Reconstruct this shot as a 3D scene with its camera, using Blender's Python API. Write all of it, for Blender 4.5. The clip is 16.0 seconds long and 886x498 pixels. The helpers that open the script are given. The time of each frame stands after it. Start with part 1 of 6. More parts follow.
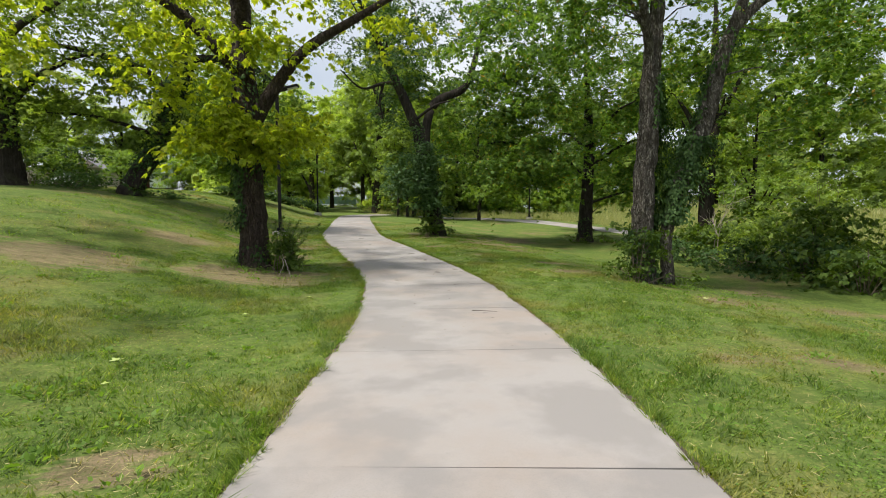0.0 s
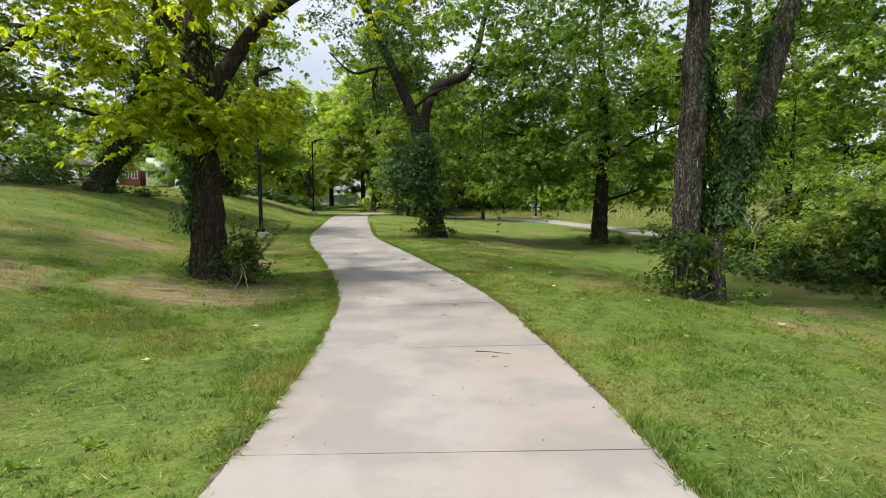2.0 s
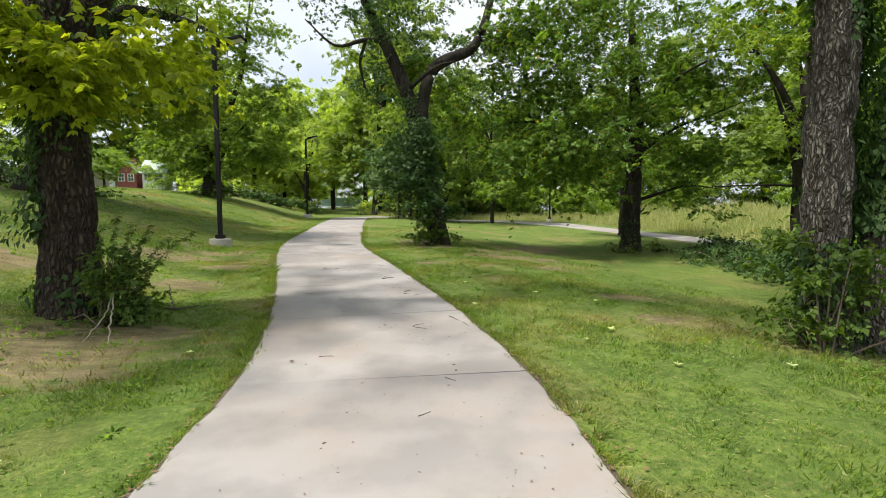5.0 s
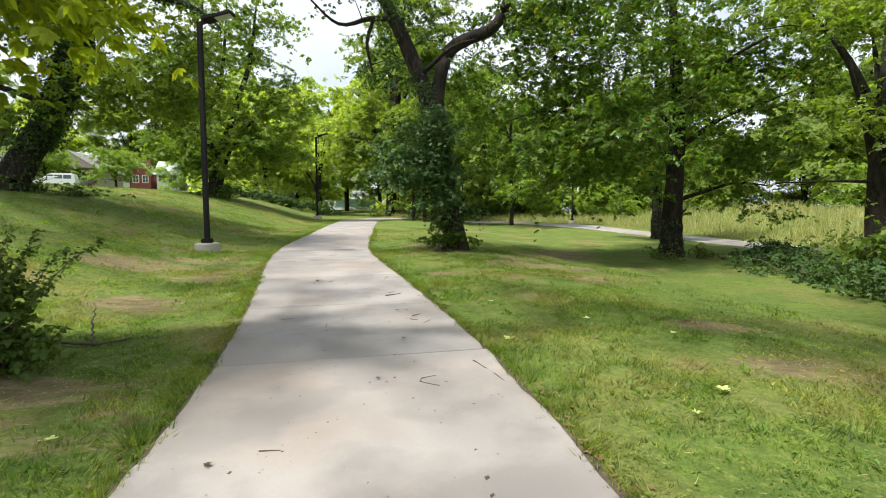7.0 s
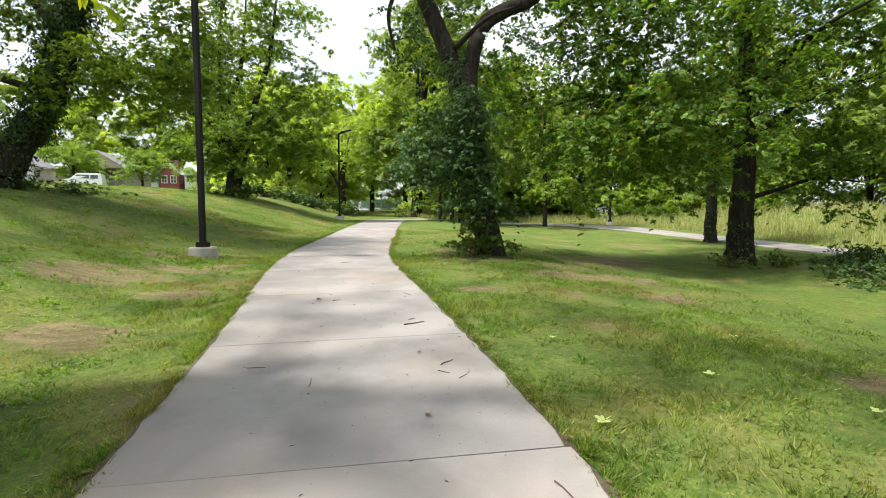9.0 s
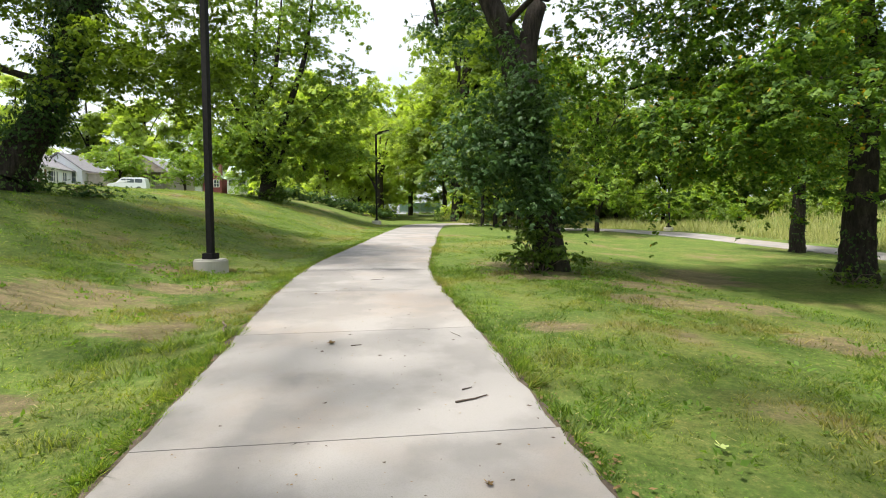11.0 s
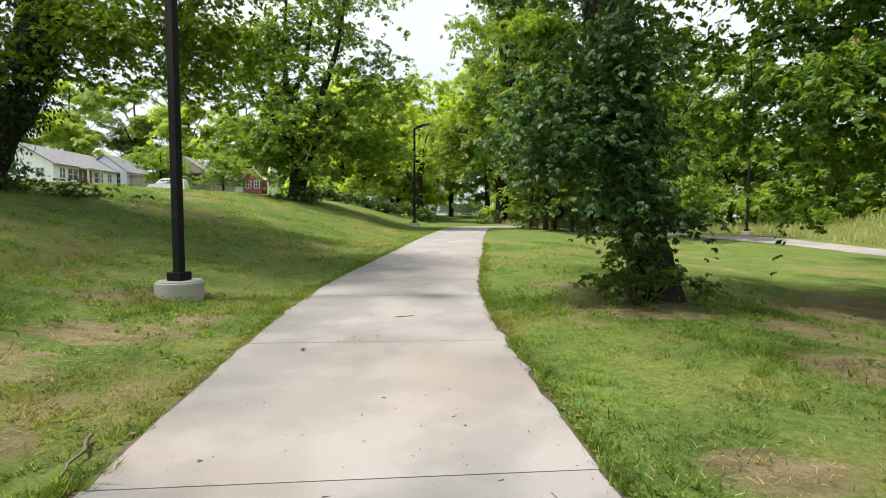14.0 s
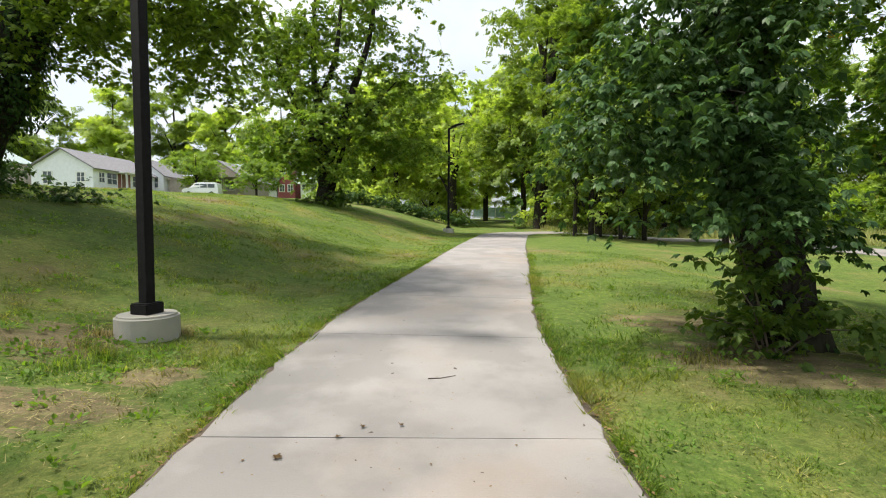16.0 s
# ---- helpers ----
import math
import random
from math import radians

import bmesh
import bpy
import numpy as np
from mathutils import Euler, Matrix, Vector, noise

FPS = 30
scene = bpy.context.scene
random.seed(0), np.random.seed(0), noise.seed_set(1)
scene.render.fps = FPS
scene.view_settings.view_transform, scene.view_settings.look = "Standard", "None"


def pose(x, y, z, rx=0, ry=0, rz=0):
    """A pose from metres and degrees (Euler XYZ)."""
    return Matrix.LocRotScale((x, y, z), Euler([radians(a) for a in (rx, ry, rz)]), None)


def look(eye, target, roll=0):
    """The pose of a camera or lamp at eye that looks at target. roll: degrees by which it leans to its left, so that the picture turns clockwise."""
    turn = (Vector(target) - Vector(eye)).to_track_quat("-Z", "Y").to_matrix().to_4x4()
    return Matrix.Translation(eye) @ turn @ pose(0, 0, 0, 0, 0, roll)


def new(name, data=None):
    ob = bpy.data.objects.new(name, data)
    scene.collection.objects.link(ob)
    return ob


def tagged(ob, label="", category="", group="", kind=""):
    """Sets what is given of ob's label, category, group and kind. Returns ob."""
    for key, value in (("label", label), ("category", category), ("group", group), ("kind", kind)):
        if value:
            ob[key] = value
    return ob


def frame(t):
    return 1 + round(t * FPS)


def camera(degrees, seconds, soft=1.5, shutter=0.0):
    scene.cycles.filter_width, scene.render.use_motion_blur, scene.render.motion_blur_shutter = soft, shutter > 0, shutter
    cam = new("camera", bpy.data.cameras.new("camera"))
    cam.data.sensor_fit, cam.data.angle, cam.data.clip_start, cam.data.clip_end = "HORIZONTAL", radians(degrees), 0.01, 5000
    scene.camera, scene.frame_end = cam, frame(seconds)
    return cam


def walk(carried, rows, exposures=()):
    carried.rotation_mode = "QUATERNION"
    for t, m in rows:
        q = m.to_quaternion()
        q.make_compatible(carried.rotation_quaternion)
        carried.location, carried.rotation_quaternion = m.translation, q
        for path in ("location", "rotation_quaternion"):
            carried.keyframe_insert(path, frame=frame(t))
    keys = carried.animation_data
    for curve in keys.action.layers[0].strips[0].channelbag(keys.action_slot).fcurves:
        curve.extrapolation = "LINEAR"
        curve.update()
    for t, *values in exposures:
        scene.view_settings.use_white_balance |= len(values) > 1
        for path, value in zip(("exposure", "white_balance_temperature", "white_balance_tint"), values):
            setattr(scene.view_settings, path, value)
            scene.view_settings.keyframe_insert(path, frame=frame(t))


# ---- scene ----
cam = camera(84.1, 16.0, 1.0)
METRES, EYE, TILT, LEAN, TURN = 16.279, 1.4, 0.0, 0.0, -17.5
ROWS = [
    (0.0, 0.0, 0.0, 0.0, 0.0, -4.5, -0.01),
    (0.5, 0.0044, 0.0328, 0.0009, -0.0, -4.63, 0.0),
    (1.0, 0.0055, 0.066, 0.0004, 0.16, -4.65, -0.03),
    (1.5, 0.0071, 0.0986, -0.0006, 0.25, -4.66, -0.02),
    (2.0, 0.0078, 0.1313, 0.0001, 0.43, -4.67, -0.03),
    (2.5, 0.0078, 0.1654, 0.0001, 0.41, -4.66, 0.02),
    (3.0, 0.0099, 0.2019, -0.0005, 0.56, -4.58, 0.04),
    (3.5, 0.0124, 0.2381, -0.0021, 0.72, -4.45, 0.04),
    (4.0, 0.0142, 0.2744, -0.0035, 0.87, -4.32, 0.06),
    (6.5, 0.0169, 0.4323, -0.0055, 2.62, -4.12, 0.14),
    (7.0, 0.0125, 0.4612, -0.0063, 3.2, -4.04, 0.13),
    (7.5, 0.0091, 0.4902, -0.0069, 3.89, -4.01, 0.1),
    (8.0, 0.0053, 0.5202, -0.007, 4.61, -4.01, 0.07),
    (8.5, 0.0012, 0.551, -0.007, 5.09, -4.01, 0.12),
    (9.0, -0.0038, 0.5838, -0.0071, 6.24, -3.95, 0.04),
    (9.5, -0.0095, 0.6157, -0.0065, 6.92, -3.83, 0.0),
    (10.0, -0.0169, 0.6462, -0.0053, 8.35, -3.7, -0.03),
    (12.5, -0.059, 0.7941, -0.0027, 12.45, -3.43, -0.07),
    (13.0, -0.0669, 0.8217, -0.0018, 13.08, -3.42, -0.07),
    (13.5, -0.0734, 0.8494, 0.0002, 14.33, -3.4, -0.13),
    (14.0, -0.0809, 0.8766, 0.0007, 15.34, -3.42, -0.14),
    (14.5, -0.0891, 0.9039, 0.0025, 16.09, -3.37, -0.16),
    (15.0, -0.1015, 0.928, 0.0044, 17.16, -3.27, -0.26),
    (15.5, -0.1116, 0.9533, 0.0058, 17.9, -3.21, -0.21),
    (16.0, -0.1203, 0.9794, 0.0083, 19.14, -3.06, -0.23),
]
EXPOSURES = [(0.0, 0.24), (2.0, 0.38), (4.0, 0.50), (7.0, 0.68), (10.0, 0.82), (13.0, 0.69), (16.0, 0.60)]
walk(cam, [(t, pose(0, 0, EYE, TILT, LEAN, TURN) @ pose(METRES * x, METRES * y, METRES * z, 90 + pitch, roll, yaw)) for t, x, y, z, yaw, pitch, roll in ROWS], EXPOSURES)


# ---- world and sun ----
SUN_DIR = Vector((-0.68, -0.08, 1.35)).normalized()   # towards the sun: over the bank, square to the walk
world = bpy.data.worlds.new("sky")
scene.world = world
world.use_nodes = True
wn, wl = world.node_tree.nodes, world.node_tree.links
wn.clear()
sky = wn.new("ShaderNodeTexSky")
sky.sky_type = "NISHITA"
sky.sun_disc = False
sky.sun_elevation = math.asin(SUN_DIR.z)
sky.sun_rotation = math.atan2(SUN_DIR.x, SUN_DIR.y)
sky.air_density, sky.dust_density, sky.ozone_density = 1.0, 4.0, 1.0
# thin high cloud whitens the blue
geo = wn.new("ShaderNodeTexCoord")
cl = wn.new("ShaderNodeTexNoise")
cl.inputs["Scale"].default_value = 2.2
cl.inputs["Detail"].default_value = 6
ramp = wn.new("ShaderNodeValToRGB")
ramp.color_ramp.elements[0].position, ramp.color_ramp.elements[1].position = 0.34, 0.62
ramp.color_ramp.elements[0].color = (0.45, 0.45, 0.45, 1)
mixs = wn.new("ShaderNodeMix")
mixs.data_type = "RGBA"
# hazy sky: bright above the trees, deeper towards the zenith
sep = wn.new("ShaderNodeSeparateXYZ")
veil = wn.new("ShaderNodeValToRGB")
stops = veil.color_ramp.elements
while len(stops) < 4:
    stops.new(0.5)
for e, (p, c) in zip(stops, ((0.0, (0.28, 0.295, 0.315)), (0.35, (0.32, 0.335, 0.355)), (0.7, (0.30, 0.315, 0.335)), (1.0, (0.28, 0.295, 0.315)))):
    e.position, e.color = p, (*c, 1)
gain = wn.new("ShaderNodeVectorMath")
gain.operation = "SCALE"
gain.inputs["Scale"].default_value = 17.0
wl.new(geo.outputs["Generated"], sep.inputs[0])
wl.new(sep.outputs["Z"], veil.inputs["Fac"])
wl.new(veil.outputs["Color"], gain.inputs[0])
wl.new(gain.outputs["Vector"], mixs.inputs[7])
bg = wn.new("ShaderNodeBackground")
bg.inputs["Strength"].default_value = 0.142
wo = wn.new("ShaderNodeOutputWorld")
wl.new(geo.outputs["Generated"], cl.inputs["Vector"])
wl.new(cl.outputs["Fac"], ramp.inputs["Fac"])
wl.new(ramp.outputs["Color"], mixs.inputs[0])
wl.new(sky.outputs["Color"], mixs.inputs[6])
wl.new(mixs.outputs[2], bg.inputs["Color"])
wl.new(bg.outputs["Background"], wo.inputs["Surface"])
sun_data = bpy.data.lights.new("sun", "SUN")
sun_data.energy, sun_data.angle, sun_data.color = 4.5, radians(4.5), (1.0, 0.95, 0.83)
sun = new("sun", sun_data)
sun.matrix_world = look(SUN_DIR * 60, (0, 0, 0))


# ---- materials ----
def material(name):
    m = bpy.data.materials.new(name)
    m.use_nodes = True
    n, l = m.node_tree.nodes, m.node_tree.links
    return m, n, l, n["Principled BSDF"]


def noise_node(n, l, scale, detail=4.0, rough=0.55, vec=None, stretch=None):
    """A noise texture in world metres; returns its node."""
    t = n.new("ShaderNodeTexNoise")
    t.inputs["Scale"].default_value, t.inputs["Detail"].default_value, t.inputs["Roughness"].default_value = scale, detail, rough
    src = vec
    if src is None:
        g = n.new("ShaderNodeNewGeometry")
        src = g.outputs["Position"]
    if stretch:
        mp = n.new("ShaderNodeMapping")
        mp.inputs["Scale"].default_value = stretch
        l.new(src, mp.inputs["Vector"])
        src = mp.outputs["Vector"]
    l.new(src, t.inputs["Vector"])
    return t


def ramp_node(n, l, fac, stops):
    r = n.new("ShaderNodeValToRGB")
    e = r.color_ramp.elements
    while len(e) < len(stops):
        e.new(0.5)
    for k, (p, c) in enumerate(stops):
        e[k].position = p
        e[k].color = (*c, 1) if len(c) == 3 else c
    l.new(fac, r.inputs["Fac"])
    return r


def mix_node(n, l, fac, a, b, blend="MIX"):
    m = n.new("ShaderNodeMix")
    m.data_type, m.blend_type = "RGBA", blend
    for sock, v in ((m.inputs[0], fac), (m.inputs[6], a), (m.inputs[7], b)):
        if isinstance(v, (int, float)):
            sock.default_value = v
        elif isinstance(v, tuple):
            sock.default_value = (*v, 1)
        else:
            l.new(v, sock)
    return m.outputs[2]


def bump_node(n, l, height, strength, distance, bsdf):
    b = n.new("ShaderNodeBump")
    b.inputs["Strength"].default_value, b.inputs["Distance"].default_value = strength, distance
    l.new(height, b.inputs["Height"])
    l.new(b.outputs["Normal"], bsdf.inputs["Normal"])


G = (0, 0, 0), (1, 1, 1)


BARE = [(-0.7, 10.8, 2.3), (-3.9, 10.5, 2.2), (-1.0, 3.0, 0.5), (-0.8, 18.0, 1.3), (-1.15, 17.4, 1.2), (-0.3, 18.9, 0.9), (0.1, 19.0, 0.9), (0.5, 19.65, 0.6), (-0.75, 20.3, 1.0), (0.05, 14.5, 0.9), (0.4, 16.6, 0.8), (5.8, 20.4, 1.6), (5.9, 21.8, 1.4), (7.1, 18.0, 1.2), (8.6, 18.2, 1.2), (4.8, 16.3, 0.6), (10.7, 22.2, 1.6), (7.9, 16.0, 0.9), (7.1, 12.1, 0.8), (6.5, 10.6, 0.7), (10.2, 8.6, 1.2), (-2.8, 14.4, 1.3), (0.3, 11.3, 0.8), (9.3, 21.3, 1.7), (11.2, 23.2, 1.5), (7.6, 19.4, 1.2)]


def lawn_colour(n, l, fresh, dark, dry, soil):
    """Patchy turf: fresh, darker clover and dry straw patches, bare soil in the driest spots. Shared by ground and blades."""
    big = noise_node(n, l, 0.22, 3)
    mid = noise_node(n, l, 1.1, 4)
    odd = noise_node(n, l, 0.45, 5, 0.6)
    c = mix_node(n, l, ramp_node(n, l, mid.outputs["Fac"], [(0.38, G[0]), (0.62, G[1])]).outputs["Color"], fresh, dark)
    clump = noise_node(n, l, 5.5, 3, 0.6)
    c = mix_node(n, l, ramp_node(n, l, clump.outputs["Fac"], [(0.46, G[0]), (0.60, (0.62, 0.62, 0.62))]).outputs["Color"], c, tuple(0.62 * v for v in dark))
    c = mix_node(n, l, ramp_node(n, l, odd.outputs["Fac"], [(0.49, G[0]), (0.65, (0.85, 0.85, 0.85))]).outputs["Color"], c, dry)
    tuft = noise_node(n, l, 19, 5, 0.75)
    c = mix_node(n, l, ramp_node(n, l, tuft.outputs["Fac"], [(0.40, (0.55, 0.55, 0.55)), (0.50, G[0])]).outputs["Color"], c, tuple(0.55 * v for v in dark))
    c = mix_node(n, l, ramp_node(n, l, tuft.outputs["Fac"], [(0.54, G[0]), (0.66, (0.7, 0.7, 0.7))]).outputs["Color"], c, tuple(1.15 * v for v in dry))
    # bare earth is streaked and blotched, lighter where it has dried
    earth = noise_node(n, l, 3.2, 6, 0.7, None, (0.5, 1.9, 1))
    soil = mix_node(n, l, ramp_node(n, l, earth.outputs["Fac"], [(0.40, G[1]), (0.60, G[0])]).outputs["Color"], soil, tuple(0.52 * v for v in soil))
    both = n.new("ShaderNodeMath")
    both.operation = "MULTIPLY"
    l.new(ramp_node(n, l, odd.outputs["Fac"], [(0.60, G[0]), (0.70, G[1])]).outputs["Color"], both.inputs[0])
    l.new(ramp_node(n, l, big.outputs["Fac"], [(0.46, G[0]), (0.56, G[1])]).outputs["Color"], both.inputs[1])
    c = mix_node(n, l, both.outputs[0], c, soil)
    # worn places of their own: under trees, along the bank
    g = n.new("ShaderNodeNewGeometry")
    wob = noise_node(n, l, 2.4, 6, 0.72, None, (0.55, 1.7, 1))
    total = None
    for sx, sy, sr in BARE:
        v = n.new("ShaderNodeVectorMath")
        v.operation = "MULTIPLY_ADD"
        v.inputs[1].default_value = (1 / sr, 1.35 / sr, 0)
        v.inputs[2].default_value = (-sx / sr, -sy * 1.35 / sr, 0)
        l.new(g.outputs["Position"], v.inputs[0])
        d = n.new("ShaderNodeVectorMath")
        d.operation = "LENGTH"
        l.new(v.outputs["Vector"], d.inputs[0])
        if total is None:
            total = d.outputs["Value"]
        else:
            k = n.new("ShaderNodeMath")
            k.operation = "MINIMUM"
            l.new(total, k.inputs[0])
            l.new(d.outputs["Value"], k.inputs[1])
            total = k.outputs[0]
    k = n.new("ShaderNodeMath")
    k.operation = "MULTIPLY_ADD"
    k.inputs[1].default_value = 2.1
    l.new(wob.outputs["Fac"], k.inputs[0])
    l.new(total, k.inputs[2])
    half = n.new("ShaderNodeMath")
    half.operation = "MULTIPLY"
    half.inputs[1].default_value = 0.5
    l.new(k.outputs[0], half.inputs[0])
    c = mix_node(n, l, ramp_node(n, l, half.outputs[0], [(0.0, (0.9, 0.9, 0.9)), (0.77, (0.85, 0.85, 0.85)), (0.88, G[0])]).outputs["Color"], c, soil)
    return c


def make_ground():
    m, n, l, p = material("lawn_ground")
    c = lawn_colour(n, l, (0.142, 0.206, 0.036), (0.092, 0.154, 0.030), (0.222, 0.206, 0.070), (0.290, 0.205, 0.138))
    fine = noise_node(n, l, 55, 5, 0.75)
    grain = noise_node(n, l, 9, 5, 0.7)
    c = mix_node(n, l, ramp_node(n, l, fine.outputs["Fac"], [(0.40, (0.62, 0.62, 0.62)), (0.55, (0.0, 0.0, 0.0))]).outputs["Color"], c, (0.070, 0.098, 0.026))
    c = mix_node(n, l, ramp_node(n, l, grain.outputs["Fac"], [(0.52, (0, 0, 0)), (0.66, (0.35, 0.35, 0.35))]).outputs["Color"], c, (0.20, 0.24, 0.07))
    l.new(c, p.inputs["Base Color"])
    p.inputs["Roughness"].default_value = 0.9
    p.inputs["Specular IOR Level"].default_value = 0.15
    tufts = noise_node(n, l, 7, 4, 0.6)
    both = n.new("ShaderNodeMath")
    both.operation = "MULTIPLY_ADD"
    both.inputs[1].default_value = 2.5
    l.new(tufts.outputs["Fac"], both.inputs[0])
    l.new(fine.outputs["Fac"], both.inputs[2])
    bump_node(n, l, both.outputs[0], 0.6, 0.035, p)
    return m


def leafy(name, low, high, yellow=None, trans=0.42, gloss=0.52, small=0.0):
    """Thin leaf: colour varies leaf by leaf; light passes through. small: a leafy twig instead, whose blades are so many to the metre, with gaps between."""
    m, n, l, p = material(name)
    g = n.new("ShaderNodeNewGeometry")
    if small:
        v = n.new("ShaderNodeTexVoronoi")
        v.inputs["Scale"].default_value = small
        l.new(g.outputs["Position"], v.inputs["Vector"])
        gap = n.new("ShaderNodeMath")
        gap.operation = "LESS_THAN"
        gap.inputs[1].default_value = 0.56
        l.new(v.outputs["Distance"], gap.inputs[0])
        tint = n.new("ShaderNodeSeparateColor")
        l.new(v.outputs["Color"], tint.inputs["Color"])
    stops = [(0.0, low), (0.75, high)]
    if yellow:
        stops += [(0.96, high), (0.985, yellow)]
    r = ramp_node(n, l, tint.outputs["Red"] if small else g.outputs["Random Per Island"], stops)
    patch = noise_node(n, l, 0.55, 2)
    c = mix_node(n, l, ramp_node(n, l, patch.outputs["Fac"], [(0.35, G[0]), (0.65, (0.55, 0.55, 0.55))]).outputs["Color"], r.outputs["Color"], low)
    l.new(c, p.inputs["Base Color"])
    p.inputs["Roughness"].default_value = gloss
    p.inputs["Specular IOR Level"].default_value = 0.16
    t = n.new("ShaderNodeBsdfTranslucent")
    tc = mix_node(n, l, 1.0, c, (1.95, 2.0, 0.55), "MULTIPLY")
    l.new(tc, t.inputs["Color"])
    ms = n.new("ShaderNodeMixShader")
    ms.inputs["Fac"].default_value = trans
    out = n["Material Output"]
    l.new(p.outputs["BSDF"], ms.inputs[1])
    l.new(t.outputs["BSDF"], ms.inputs[2])
    shade = ms.outputs["Shader"]
    if small:
        clear = n.new("ShaderNodeBsdfTransparent")
        cut = n.new("ShaderNodeMixShader")
        l.new(gap.outputs[0], cut.inputs["Fac"])
        l.new(clear.outputs["BSDF"], cut.inputs[1])
        l.new(shade, cut.inputs[2])
        shade = cut.outputs["Shader"]
    l.new(shade, out.inputs["Surface"])
    return m


def make_blades():
    m, n, l, p = material("grass_blades")
    c = lawn_colour(n, l, (0.150, 0.222, 0.038), (0.096, 0.166, 0.031), (0.244, 0.226, 0.078), (0.210, 0.185, 0.080))
    g = n.new("ShaderNodeNewGeometry")
    r = ramp_node(n, l, g.outputs["Random Per Island"], [(0.0, (0.62, 0.68, 0.58)), (0.5, (1.08, 1.10, 1.0)), (0.85, (1.45, 1.36, 1.2)), (1.0, (1.75, 1.5, 1.5))])
    c = mix_node(n, l, 1.0, c, r.outputs["Color"], "MULTIPLY")
    l.new(c, p.inputs["Base Color"])
    p.inputs["Roughness"].default_value = 0.5
    p.inputs["Specular IOR Level"].default_value = 0.3
    t = n.new("ShaderNodeBsdfTranslucent")
    l.new(mix_node(n, l, 1.0, c, (1.9, 1.95, 0.9), "MULTIPLY"), t.inputs["Color"])
    ms = n.new("ShaderNodeMixShader")
    ms.inputs["Fac"].default_value = 0.45
    l.new(p.outputs["BSDF"], ms.inputs[1])
    l.new(t.outputs["BSDF"], ms.inputs[2])
    l.new(ms.outputs["Shader"], n["Material Output"].inputs["Surface"])
    return m


def make_bark(name, deep, ridge, scale=1.0, lattice=0.0):
    m, n, l, p = material(name)
    co = n.new("ShaderNodeTexCoord")
    furrow = noise_node(n, l, 9 * scale, 6, 0.65, co.outputs["Object"], (1.6, 1.6, 0.28))
    fine = noise_node(n, l, 40 * scale, 4, 0.6, co.outputs["Object"], (1, 1, 0.4))
    moss = noise_node(n, l, 1.3, 3, 0.5, co.outputs["Object"])
    c = ramp_node(n, l, furrow.outputs["Fac"], [(0.36, deep), (0.52, tuple(0.5 * (a + b) for a, b in zip(deep, ridge))), (0.66, ridge)]).outputs["Color"]
    c = mix_node(n, l, ramp_node(n, l, fine.outputs["Fac"], [(0.4, (0.5, 0.5, 0.5)), (0.6, G[0])]).outputs["Color"], c, deep)
    c = mix_node(n, l, ramp_node(n, l, moss.outputs["Fac"], [(0.55, G[0]), (0.75, (0.35, 0.35, 0.35))]).outputs["Color"], c, (0.10, 0.11, 0.05))
    height = furrow.outputs["Fac"]
    if lattice:
        # interlaced ridges: long cells with deep gaps between them
        warp = n.new("ShaderNodeMix")
        warp.data_type = "RGBA"
        warp.inputs[0].default_value = 0.10
        mp = n.new("ShaderNodeMapping")
        mp.inputs["Scale"].default_value = (1, 1, 0.22)
        l.new(co.outputs["Object"], warp.inputs[6])
        l.new(noise_node(n, l, 6, 3, 0.5, co.outputs["Object"]).outputs["Color"], warp.inputs[7])
        l.new(warp.outputs[2], mp.inputs["Vector"])
        v = n.new("ShaderNodeTexVoronoi")
        v.feature = "DISTANCE_TO_EDGE"
        v.inputs["Scale"].default_value = 34 * scale
        l.new(mp.outputs["Vector"], v.inputs["Vector"])
        gap = ramp_node(n, l, v.outputs["Distance"], [(0.04, (lattice, lattice, lattice)), (0.26, G[0])])
        c = mix_node(n, l, gap.outputs["Color"], c, deep)
        s = n.new("ShaderNodeMath")
        s.operation = "MULTIPLY_ADD"
        s.inputs[1].default_value = 1.6
        l.new(ramp_node(n, l, v.outputs["Distance"], [(0.0, G[0]), (0.25, G[1])]).outputs["Color"], s.inputs[0])
        l.new(height, s.inputs[2])
        height = s.outputs[0]
    l.new(c, p.inputs["Base Color"])
    p.inputs["Roughness"].default_value = 0.92
    p.inputs["Specular IOR Level"].default_value = 0.2
    bump_node(n, l, height, 1.0, 0.06, p)
    return m


